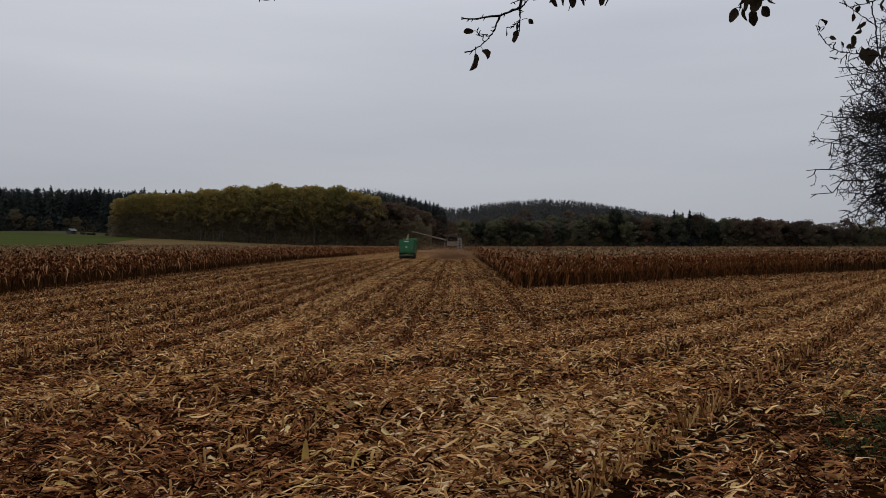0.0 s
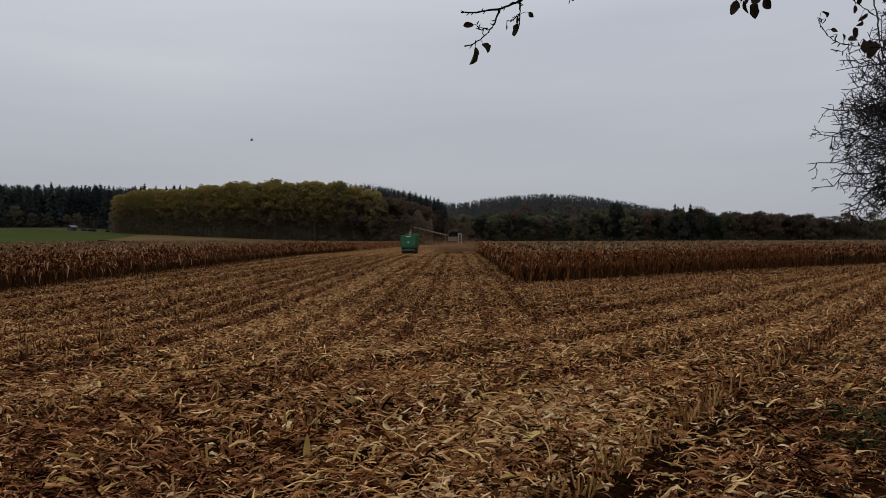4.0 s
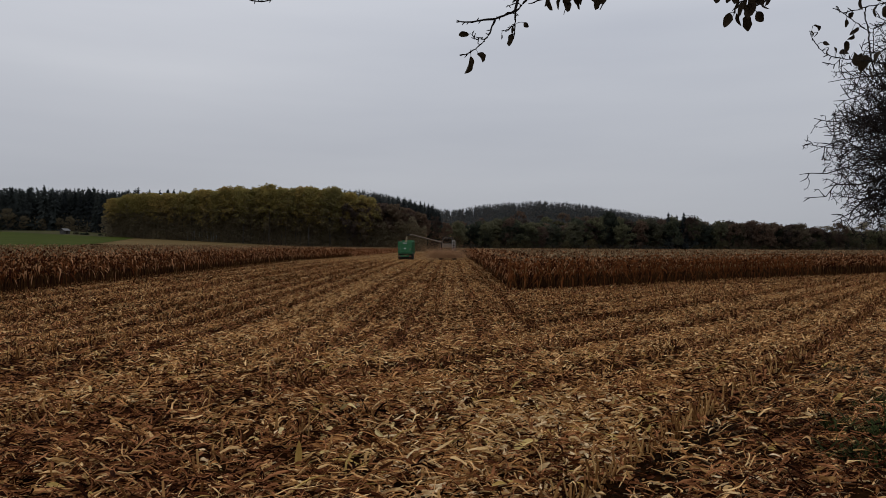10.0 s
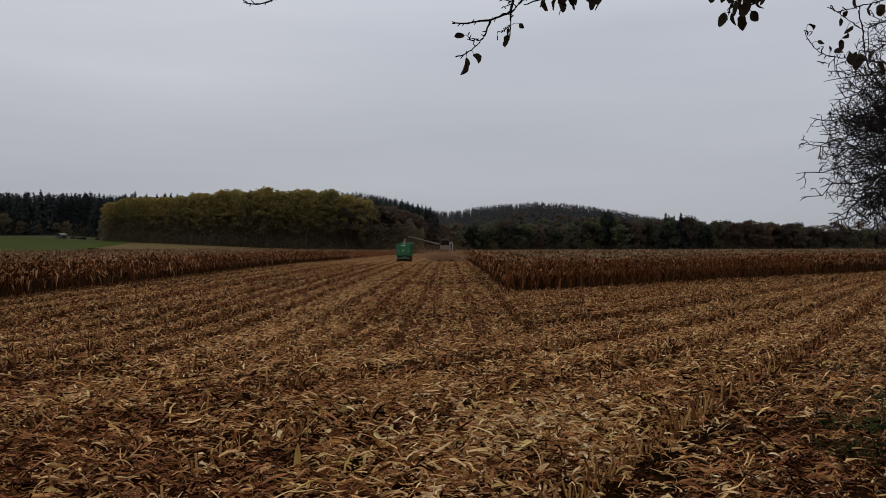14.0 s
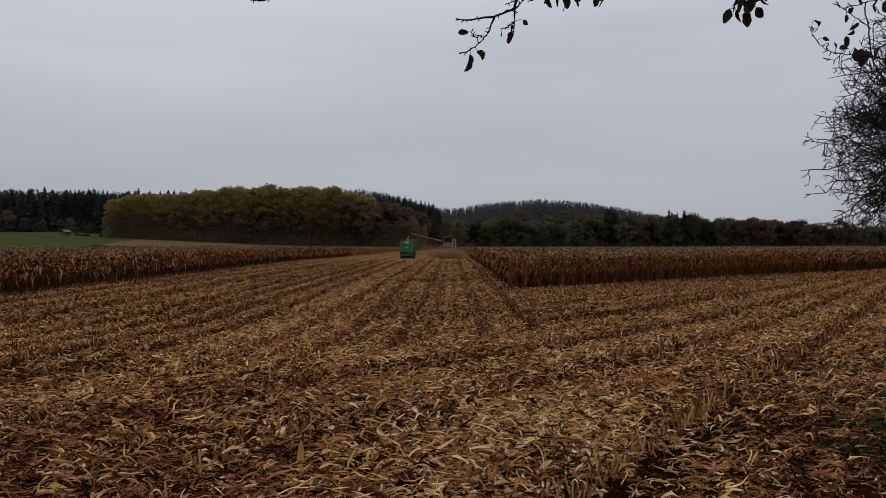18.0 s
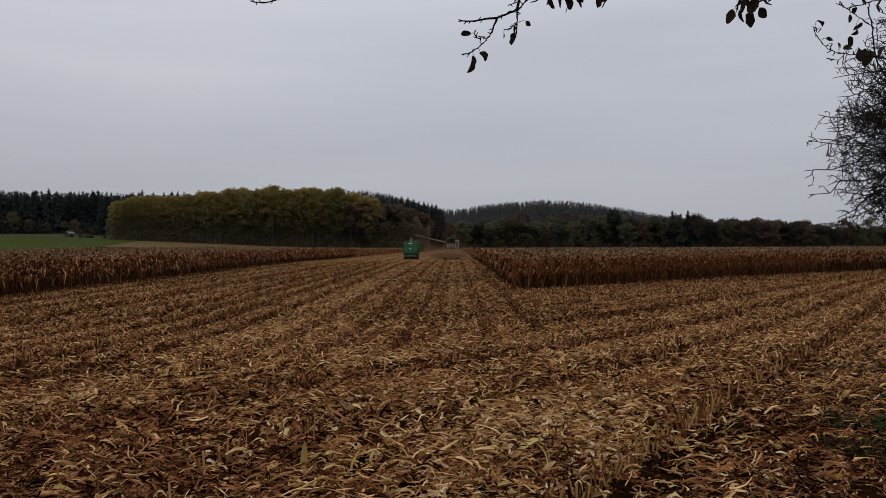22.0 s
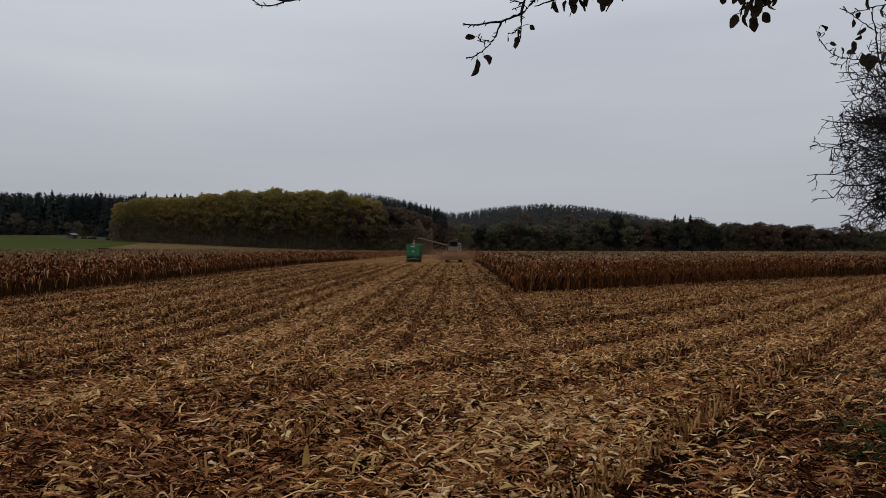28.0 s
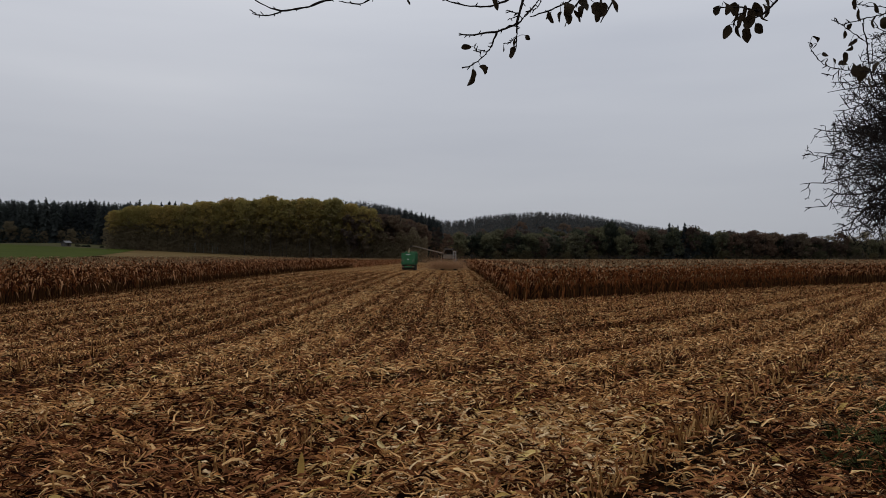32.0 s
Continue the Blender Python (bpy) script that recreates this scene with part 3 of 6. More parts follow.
stubs = np.concatenate(stubs)
stubs = stubs[(np.abs(stubs[:, 0]) < 0.72 * stubs[:, 1] + 1.5)]
patch = np.array([noise.noise((x * 0.35, y * 0.22, 3.0)) for x, y in stubs])
stand = row_stand(stubs[:, 0], stubs[:, 1])
keep = rng.random(len(stubs)) < (0.04 + 0.98 * stand) * np.clip(np.interp(np.linalg.norm(stubs, axis=1), [8, 18], [0.8, 0.95]) + 0.6 * patch, 0.12, 1.0)
stubs, stand = stubs[keep], stand[keep]


def stalk_lines(xy, steps=3):
    n = len(xy)
    b = on_land(xy)
    h = rng.uniform(0.10, 0.26, n) * (0.75 + 0.5 * row_stand(xy[:, 0], xy[:, 1]))
    lean = rng.normal(0, 0.28, (n, 2)) * h[:, None]
    t = np.linspace(0, 1, steps)[None, :, None]
    top = np.concatenate([lean, h[:, None]], 1)
    return b[:, None] - np.array([0, 0, 0.02]) + top[:, None] * t


TUFTS = np.array([(-4.69, 7.95), (-4.59, 7.57), (-4.47, 7.74), (-4.15, 8.23), (-4.09, 8.38), (-2.82, 5.72), (-3.16, 5.76), (-2.37, 5.72), (-1.50, 7.11),
                  (-1.30, 7.01), (-1.20, 7.57), (-1.07, 7.64), (-0.83, 7.90), (-0.57, 8.29), (-0.33, 8.38), (-4.98, 8.09), (-4.46, 7.95), (-2.19, 6.12),
                  (-2.12, 6.20), (-2.33, 10.06), (-2.38, 9.63), (0.90, 16.83), (1.21, 17.24), (1.45, 16.83), (1.80, 17.52), (2.12, 17.80), (2.46, 18.25)])
# short lines of stalks that were missed by the wheels: from, to, number
clusters = np.concatenate([np.linspace((a, b), (c, d), k) + rng.normal(0, 0.07, (k, 2)) for a, b, c, d, k in (
    (-4.77, 7.59, -4.39, 8.26, 14), (-4.57, 10.34, -4.21, 12.10, 12), (-2.52, 9.90, -1.59, 11.00, 14), (-2.14, 6.46, -1.94, 6.93, 6), (-1.60, 7.18, -1.33, 7.85, 8), (-8.09, 12.80, -7.86, 14.61, 9), (-7.85, 14.91, -7.42, 16.98, 8), (-4.35, 14.15, -3.58, 17.04, 8))])
TUFTS = np.concatenate([TUFTS[5:], clusters])
# the headland's last row, close and tall, and those lines, stalk by stalk
t = np.sort(np.concatenate([rng.uniform(0.01, 0.27, 110), rng.uniform(0.01, 0.11, 90)]))[:, None]
last_row = rng.permutation(A0 + (A1 - A0) * t + np.array([0.0, -0.02]) + rng.normal(0, 0.03, (200, 2)))
for i, xy in enumerate(np.concatenate([last_row[:300 - len(TUFTS)], TUFTS])):
    P = stalk_lines(xy[None])
    P[0, :, 2] = P[0, 0, 2] + (P[0, :, 2] - P[0, 0, 2]) * (rng.uniform(0.6, 1.1) if i < 300 - len(TUFTS) else rng.uniform(0.9, 1.7))
    P[0, :, :2] = P[0, 0, :2] + (P[0, :, :2] - P[0, 0, :2]) * 0.8
    r = rng.uniform(0.007, 0.0115)
    v, f = tubes(P, np.array([[r * 1.15, r, r * 0.95]]), 6)
    last = len(v) - 6
    v = np.concatenate([v, P[0, -1:] - np.array([[0, 0, 0.012]])])
    cap = np.array([[last + j, last + (j + 1) % 6, len(v) - 1, len(v) - 1] for j in range(6)])
    me_faces = [tuple(q) for q in f] + [(int(c[0]), int(c[1]), int(c[2])) for c in cap]
    me = bpy.data.meshes.new("stubble_stalk")
    me.from_pydata([tuple(p) for p in v], [], me_faces)
    me.materials.append(M_STUMP)
    ob = new("stubble_stalk", me)
    ob.parent = ground
rest = np.concatenate([stubs, clusters, clusters])
stand = np.concatenate([stand, np.full(2 * len(clusters), 1.0)])
dr = np.linalg.norm(rest, axis=1)
P = stalk_lines(rest, 2)
rad = np.clip(0.011 + dr * 0.00016, 0, 0.026)[:, None] * np.array([1.1, 0.9])[None]
v, f = tubes(P, rad, 3)
ob = mesh_object("stubble", v, f, [M_STUB], parent=ground, label="short cut maize stalks in rows")
tagged(ob, kind="stuff")
# ragged leaves that still hang on the stalks, brown ones and pale ones
for name, mat, share, label in (("stubble_leaves", M_BROWN, lambda d, k: 0.2 + np.interp(d, [10, 25], [1.7, 2.4]) * k, "ragged brown leaves on the cut stalks"), ("pale_stubble_leaves", M_STRAW, lambda d, k: np.interp(d, [10, 26, 40], [0.8, 0.75, 0.12]) * (0.4 + 0.6 * k), "ragged pale leaves on the cut stalks")):
    here = share(dr, stand)
    hang = np.concatenate([rest[(dr < 90) & (rng.random(len(rest)) < here - j)] for j in range(3)])
    hb = on_land(hang)
    hb[:, :2] += rng.normal(0, 0.03, (len(hb), 2))
    hb[:, 2] += rng.uniform(0.03, 0.20, len(hb))
    n = len(hb)
    az, L = rng.uniform(0, 6.28, n), rng.uniform(0.10, 0.30, n)
    t = np.linspace(0, 1, 5)[None]
    rise, fall = rng.uniform(0.0, 1.3, (n, 1)), rng.uniform(0.3, 2.0, (n, 1))
    turn = az[:, None] + rng.normal(0, 1.1, (n, 1)) * t
    P = np.stack([hb[:, 0:1] + np.cos(turn) * L[:, None] * t * 0.55, hb[:, 1:2] + np.sin(turn) * L[:, None] * t * 0.55,
                  np.maximum(hb[:, 2:3] + L[:, None] * (rise * t - fall * t * t), gz(hb[:, 0], hb[:, 1])[:, None] + 0.02)], -1)
    wd = rng.uniform(0.006, 0.017, n) * np.clip(np.linalg.norm(hang, axis=1) / 20, 1, 2)
    tilt = rng.normal(0, 0.9, n)
    S = np.stack([-np.sin(az) * np.cos(tilt), np.cos(az) * np.cos(tilt), np.sin(tilt)], -1)[:, None] * (wd[:, None] * np.array([0.6, 1, 1, 0.8, 0.15]))[..., None]
    tagged(mesh_object(name, *ribbons(P, S), [mat], parent=ground, label=label), kind="stuff")


def clumps(centres, size, r):
    """Small leaf clumps: one bent leaf plate at every centre."""
    n = len(centres)
    a = unit(r.normal(0, 1, (n, 3)))
    b = unit(np.cross(a, r.normal(0, 1, (n, 3))))
    s = np.reshape(size, (-1, 1)) * r.uniform(0.5, 1.3, (n, 1))
    V = np.stack([centres - a * s, centres + b * s * 0.7, centres + a * s, centres - b * s * 0.7 + np.cross(a, b) * s * 0.4], 1)
    return V.reshape(-1, 3), np.arange(n * 4).reshape(-1, 4)


# ---- leaves, husks and chaff on the ground ----
def hollows(x, y):
    """Little gaps in the litter, whose near-black soil stands in for shade between pieces."""
    a = np.sin(x * 4.9 + 2.1 * np.sin(y * 2.7 + 0.7)) * np.sin(y * 3.9 + 1.8 * np.sin(x * 3.4))
    b = np.sin(x * 12.1 + 2.6 * np.sin(y * 6.7)) * np.sin(y * 8.3 + 2.2 * np.sin(x * 7.7 + 1.0))
    near_by = 0.38 + 0.62 * (1 - smooth_step(8, 15, y))
    return np.clip(1 - near_by * np.clip(0.33 - 0.7 * a - 0.5 * b, 0, 0.95), 0.05, 1)


def troughs(P, S, cup):
    """Strips with a raised or sunken middle: centre lines P, half widths S, and the middle's shift."""
    n, k, _ = P.shape
    along = np.gradient(P, axis=1)
    up = unit(np.cross(along, S)) * (np.linalg.norm(S, axis=2, keepdims=True) * cup[:, None, None])
    V = np.stack([P - S, P + up, P + S], 2).reshape(-1, 3)
    base = (np.arange(n) * k * 3)[:, None] + (np.arange(k - 1) * 3)[None]
    F = np.concatenate([np.stack([base + j, base + j + 1, base + j + 4, base + j + 3], -1).reshape(n, -1, 4) for j in (0, 1)], 1).reshape(-1, 4)
    return V, F


def litter(name, mat, label, zones, keep_at, lift=0.065, curl=0.4, turn=1.0):
    """Dry curled strips lying about. zones: near, far, pieces a square metre, length, half width, steps along."""
    pairs = []
    for y0, y1, dens, l0, l1, w0, w1, steps in zones:
        area = 0.70 * (y1 * y1 - y0 * y0) + 3 * (y1 - y0)
        n = int(area * dens)
        y = np.sqrt(rng.uniform(y0 * y0, y1 * y1, n))
        x = rng.uniform(-1, 1, n) * (0.70 * y + 1.5)
        ok = rng.random(n) < keep_at(x, y) * hollows(x, y) * furrow(x, y) * (1 - 0.6 * smooth_step(0.565, 0.61, x / y) * (y < 8))
        ok &= ~((x < LEFT_X - 0.3) & (y > 27))
        ok &= ~((x > s_corner + y * 0.019 + 0.3) & ((SIDE[0] * x + SIDE[1] * y - s_corner) * slope + u_corner + 0.2 < HEAD[0] * x + HEAD[1] * y))
        x, y = x[ok], y[ok]
        n = len(x)
        near_ = y1 < 12
        z = gz(x, y) + np.abs(rng.normal(0, lift * (1 if near_ else 0.75), n)) + 0.012
        az = np.where(rng.random(n) < (0.5 if near_ else 0.3), rng.normal(0.15, 0.55, n), rng.uniform(0, np.pi, n))
        size_ = rng.beta(1.35, 3.5, n)                       # most pieces small, a few large
        L = (l0 + (l1 - l0) * rng.beta(1.8, 2.6, n))
        w = w0 + (w1 - w0) * size_
        t = np.linspace(-0.5, 0.5, steps)[None]
        way = az[:, None] + rng.normal(0, turn, (n, 1)) * t + rng.normal(0, turn, (n, 1)) * (t * t * 4 - 0.5) * 0.5
        hop = L[:, None] / (steps - 1)
        px = np.cumsum(np.cos(way) * hop, 1)
        py = np.cumsum(np.sin(way) * hop, 1)
        px, py = x[:, None] + px - px.mean(1, keepdims=True), y[:, None] + py - py.mean(1, keepdims=True)
        pitch = np.where(rng.random((n, 1)) < (0.17 if near_ else 0.25 if y1 < 23 else 0.5), rng.normal(0, 0.85, (n, 1)), rng.normal(0, 0.22, (n, 1)))
        arch = rng.normal(0.1, curl, (n, 1)) * L[:, None] * (0.25 - t * t)
        pz = np.maximum(z[:, None] + np.sin(pitch) * L[:, None] * t + arch, gz(px, py) + 0.006)
        roll = rng.normal(0, 0.55, (n, 1)) + rng.normal(0, 0.95, (n, 1)) * t * 2
        prof = rng.uniform(0.5, 1.1, (n, steps))
        prof[:, 0], prof[:, -1] = rng.uniform(0.2, 0.9, n), rng.uniform(0.08, 0.8, n)
        S = np.stack([-np.sin(way) * np.cos(roll), np.cos(way) * np.cos(roll), np.sin(roll)], -1) * (w[:, None] * prof)[..., None]
        P = np.stack([px, py, pz], -1)
        pairs.append(troughs(P, S, rng.normal(0, 0.85, n)) if near_ else ribbons(P, S))
    v, f, _ = merged(*pairs)
    ob = mesh_object(name, v, f, [mat], parent=ground, label=label)
    return tagged(ob, kind="stuff")


def field_noise(x, y, s, k):
    return np.sin(x * s + k + 1.7 * np.sin(y * s * 0.6 + k)) * np.sin(y * s * 0.8 - k + 1.3 * np.sin(x * s * 0.7))


def off_bank(x, y):
    """Metres to the bank's side of the headland's last row."""
    return (np.stack([x, y], -1) - A0) @ unit(np.array([(A1 - A0)[1], -(A1 - A0)[0]]))


def verge(x, y, much):
    return 1 - much * smooth_step(0.2, 1.6, off_bank(x, y)) * (1 - 0.6 * smooth_step(6.5, 9, y))


def swath(x, y):
    """Share of pale crushed straw: high between the rows and in the wheel lanes, low where a row stands."""
    gap = 0.5 - 0.5 * np.cos(row_count(x, y) * 2 * np.pi)
    crushed = 1 - row_stand(x, y)
    rows = 0.56 + 0.12 * gap * crushed + 0.16 * crushed + 0.24 * trodden(x, y) - 0.95 * on_row(x, y) + 0.06 * in_headland(x, y)
    mixed = 0.46 + 0.14 * gap - 0.32 * on_row(x, y) - 0.02 * smooth_step(1, 5, -x) + 0.14 * smooth_step(1, 4, x) * smooth_step(7, 9, y)
    near_by = 1 - smooth_step(6.5, 14, y)
    return verge(x, y, 0.6) * np.clip(near_by * mixed + (1 - near_by) * rows + 0.16 * field_noise(x, y, 1.1, 0.4) + (0.08 + 0.2 * near_by) * field_noise(x, y, 5.3, 1.9) + 0.12 * (1 - near_by) * field_noise(x * 2.2, y * 0.5, 1.6, 2.7), 0.02, 1)


def trodden(x, y):
    """The pale crushed lane on which the trailer drives off."""
    return np.exp(-((x + 4.6 + 0.027 * (y - 36)) / 0.8) ** 2)


def furrow(x, y):
    """Less litter lies on the line of a standing row."""
    return 1 - 0.5 * on_row(x, y) * smooth_step(8, 16, y)


def bare(x, y):
    """The dark wheel strip beside the headland's last row."""
    off = off_bank(x, y)
    return np.clip(1 - (0.84 + 0.14 * field_noise(x, y, 3.1, 0.7)) * np.exp(-((off - 0.3 - 0.08 * np.sin(y * 1.9)) / np.interp(y, [5.5, 7.5], [0.42, 0.27])) ** 2) * np.clip((11.5 - y) / 4, 0, 1), 0.05, 1)


litter("brown_litter", M_BROWN, "brown shredded maize leaves on the soil",
       [(4.6, 7.2, 960, 0.06, 0.34, 0.003, 0.028, 4), (7.2, 11, 580, 0.06, 0.34, 0.004, 0.027, 4), (11, 22, 150, 0.09, 0.38, 0.009, 0.029, 3), (22, 45, 62, 0.12, 0.36, 0.011, 0.031, 3), (45, 110, 14, 0.2, 0.5, 0.018, 0.042, 2)], lambda x, y: bare(x, y) * verge(x, y, 0.15) * (1 - 0.90 * swath(x, y)))
litter("straw_litter", M_STRAW, "pale straw and leaf shreds on the soil",
       [(4.6, 7.2, 740, 0.06, 0.34, 0.003, 0.025, 4), (7.2, 11, 450, 0.06, 0.33, 0.004, 0.025, 4), (11, 22, 150, 0.09, 0.36, 0.009, 0.027, 3), (22, 45, 98, 0.10, 0.30, 0.010, 0.025, 3), (45, 110, 26, 0.2, 0.46, 0.017, 0.038, 2)], lambda x, y: bare(x, y) * swath(x, y))
litter("verge_litter", M_GREY, "grey weathered maize leaves on dark soil",
       [(4.6, 11.9, 330, 0.07, 0.32, 0.003, 0.016, 5), (11.9, 24, 60, 0.08, 0.3, 0.006, 0.022, 4)], lambda x, y: 0.62 * (0.3 + 0.7 * bare(x, y)) * smooth_step(0.15, 0.8, off_bank(x, y)), 0.05, 0.45)
litter("leaf_litter", M_CREAM, "broad pale maize leaves and husks among the chaff",
       [(4.6, 10, 330, 0.06, 0.21, 0.011, 0.030, 5), (10, 24, 18, 0.09, 0.22, 0.012, 0.028, 4)], lambda x, y: bare(x, y) * np.clip(0.08 + 1.1 * np.exp(-((x - 1.1) / 1.5) ** 2 - ((y - 6.8) / 2.6) ** 2), 0, 1), 0.07, 0.5, 0.9)


def husk_mesh(r, length, wide):
    """A cupped husk leaf, thicker than paper, with a torn tip."""
    n = 6
    V, F = [], []
    arch = r.uniform(0.05, 0.22)
    for k in range(n):
        t = k / (n - 1)
        w = wide * np.interp(t, [0, 0.2, 0.6, 1], [0.45, 0.95, 0.8, 0.12]) * r.uniform(0.85, 1.15)
        z = length * arch * math.sin(t * 3.0) + r.normal(0, 0.004)
        for j, c in ((-1, 1), (0, 0), (1, 1)):
            V.append(((t - 0.5) * length, j * w, z + c * w * 0.45))
        if k:
            b = 3 * k
            F += [(b - 3, b, b + 1, b - 2), (b - 2, b + 1, b + 2, b - 1)]
    me = bpy.data.meshes.new("husk")
    me.from_pydata(V, [], F)
    me.materials.append(M_HUSK)
    return me


husk_meshes = [husk_mesh(np.random.default_rng(400 + i), 0.13 + 0.012 * i, 0.018 + 0.0022 * (i % 5)) for i in range(12)]
# large leaves that lie loose on top: place, length, tilt
for i, (x, y, size_, tilt) in enumerate(((-1.22, 6.12, 0.27, 80), (-0.73, 5.97, 0.26, 70), (-1.05, 8.29, 0.33, 15), (-1.03, 5.63, 0.30, 20), (0.56, 5.67, 0.25, 15), (0.89, 6.81, 0.36, 8),
                                         (-0.36, 6.81, 0.30, 40), (1.55, 7.26, 0.21, 35), (0.56, 8.00, 0.24, 30), (2.27, 8.70, 0.23, 50), (7.00, 12.36, 0.31, 20), (4.81, 11.68, 0.25, 25),
                                         (5.27, 9.04, 0.24, 30), (5.46, 10.06, 0.22, 25), (1.16, 10.06, 0.20, 30), (3.82, 12.01, 0.24, 20), (3.31, 6.81, 0.24, 10), (3.06, 7.01, 0.2, 12), (1.08, 6.58, 0.18, 30), (0.20, 6.81, 0.27, 20))):
    ob = new("loose_leaf", husk_mesh(np.random.default_rng(450 + i), size_, size_ * 0.13))
    ob.parent = ground
    rest_z = float(gz(x, y)) + 0.05 + 0.5 * size_ * math.sin(radians(tilt))
    ob.matrix_basis = pose(x, y, rest_z, (i * 37) % 50 - 25, -tilt, (i * 67) % 120 - 60)
for i in range(280):
    while True:
        y = math.sqrt(rng.uniform(5.0 ** 2, 15.0 ** 2))
        x = rng.uniform(-0.68, 0.68) * y
        if (x - A0[0]) * 0.808 - (y - A0[1]) * 0.589 < 0.1 + 1.5 * rng.random() ** 3 and rng.random() < 0.16 + 0.84 * math.exp(-((x - 0.8) / 1.7) ** 2 - ((y - 7.0) / 2.4) ** 2):
            break
    ob = new("husk", husk_meshes[i % 12])
    ob.parent = ground
    ob.matrix_basis = pose(x, y, float(gz(x, y)) + rng.uniform(0.03, 0.09), rng.normal(0, 28), rng.normal(0, 18), rng.uniform(0, 360))

# broken stalks that lie about
def stalk_piece(r, length):
    t = np.linspace(-0.5, 0.5, 5)
    P = np.stack([t * length, 0.03 * length * np.sin(t * 5 + r.uniform(0, 6)), 0.02 * length * np.cos(t * 4)], -1)
    rad = np.full(5, r.uniform(0.007, 0.0105)) * np.array([0.7, 1.0, 1.15, 1.0, 0.8])
    v, f = tubes(P[None], rad[None], 6)
    me = bpy.data.meshes.new("stalk_piece")
    me.from_pydata([tuple(p) for p in v], [], [tuple(int(k) for k in q) for q in f] + [tuple(range(5, -1, -1)), tuple(range(24, 30))])
    me.materials.append(M_STUMP)
    return me


piece_meshes = [stalk_piece(np.random.default_rng(500 + i), 0.14 + 0.035 * i) for i in range(7)]
for i in range(90):
    y = math.sqrt(rng.uniform(5.0 ** 2, 12.0 ** 2))
    x = rng.uniform(-0.66, 0.5) * y
    ob = new("stalk_piece", piece_meshes[i % 7])
    ob.parent = ground
    ob.matrix_basis = pose(x, y, float(gz(x, y)) + rng.uniform(0.05, 0.1), 0, rng.normal(0, 14), rng.uniform(0, 360))

# thinner litter round the camera's bank
n = 9000
ox, oy = rng.uniform(-32, 32, n), rng.uniform(-14, 30, n)
ok = (np.abs(ox) > 0.70 * oy + 1.5) & ~((ox < LEFT_X - 0.3) & (oy > 27)) & (np.hypot(ox, oy) > 1.0)
ox, oy = ox[ok], oy[ok]
az, L = rng.uniform(0, 3.14, len(ox)), rng.uniform(0.08, 0.3, len(ox))
ends = np.array([-0.5, 0.5])[None]
P = np.stack([ox[:, None] + np.cos(az)[:, None] * L[:, None] * ends, oy[:, None] + np.sin(az)[:, None] * L[:, None] * ends, gz(ox, oy)[:, None] + rng.uniform(0.04, 0.08, (len(ox), 2))], -1)
S = np.stack([-np.sin(az), np.cos(az), 0.4 * np.sin(az * 9)], -1)[:, None] * rng.uniform(0.006, 0.02, (len(ox), 1, 1)) * np.array([1, 0.6])[None, :, None]
tagged(mesh_object("bank_litter", *ribbons(P, S), [M_BROWN], parent=ground, label="scattered brown maize leaves"), kind="stuff")
# crumbs of bare soil in the wheel strip
n = 5000
ct, co = rng.uniform(0.0, 0.26, n), rng.normal(0.28, 0.16, n)
side_way = unit(np.array([(A1 - A0)[1], -(A1 - A0)[0]]))
cxy = A0 + (A1 - A0) * ct[:, None] + side_way * co[:, None]
cz = gz(cxy[:, 0], cxy[:, 1]) + np.abs(rng.normal(0, 0.012, n))
M_CRUMB = material("dark_soil_crumb", [(0.006, 0.004, 0.0025), (0.018, 0.011, 0.006), (0.04, 0.025, 0.013)], "island", 5, 1.0, wear=0.3, spec=0.02)
tagged(mesh_object("soil_crumbs", *clumps(np.concatenate([cxy, cz[:, None]], 1), rng.uniform(0.008, 0.032, n), rng), [M_CRUMB], parent=ground, label="dark crumbs of bare soil"), kind="stuff")

# ---- weeds at the field's rim ----
n = 9500
wy = np.sqrt(rng.uniform(4.8 ** 2, 13 ** 2, n))
wx = wy * rng.uniform(0.48, 0.78, n)
clump = np.array([noise.noise((a * 1.1, b * 1.1, 9.0)) for a, b in zip(wx, wy)])
ok = rng.random(n) < np.clip((wx / wy - 0.63) * 7 + 1.5 * clump - 0.12 + (0.62 + 1.0 * clump) * (wy < 7.9) * (wx / wy > 0.56), 0, 1)
wx, wy = wx[ok], wy[ok]
n = len(wx)
az, L = rng.uniform(0, 6.28, n), rng.uniform(0.10, 0.30, n)
t = np.linspace(0, 1, 4)[None]
P = np.stack([wx[:, None] + np.cos(az)[:, None] * L[:, None] * 0.7 * t * t, wy[:, None] + np.sin(az)[:, None] * L[:, None] * 0.7 * t * t, gz(wx, wy)[:, None] + L[:, None] * (t - 0.35 * t * t)], -1)
S = np.stack([-np.sin(az), np.cos(az), 0 * az], -1)[:, None] * (rng.uniform(0.004, 0.013, n)[:, None] * np.array([0.6, 1, 0.8, 0.1]))[..., None]
tagged(mesh_object("weeds", *ribbons(P, S), [M_GRASS], parent=ground, label="green grass and weeds between dry leaves"), kind="stuff")


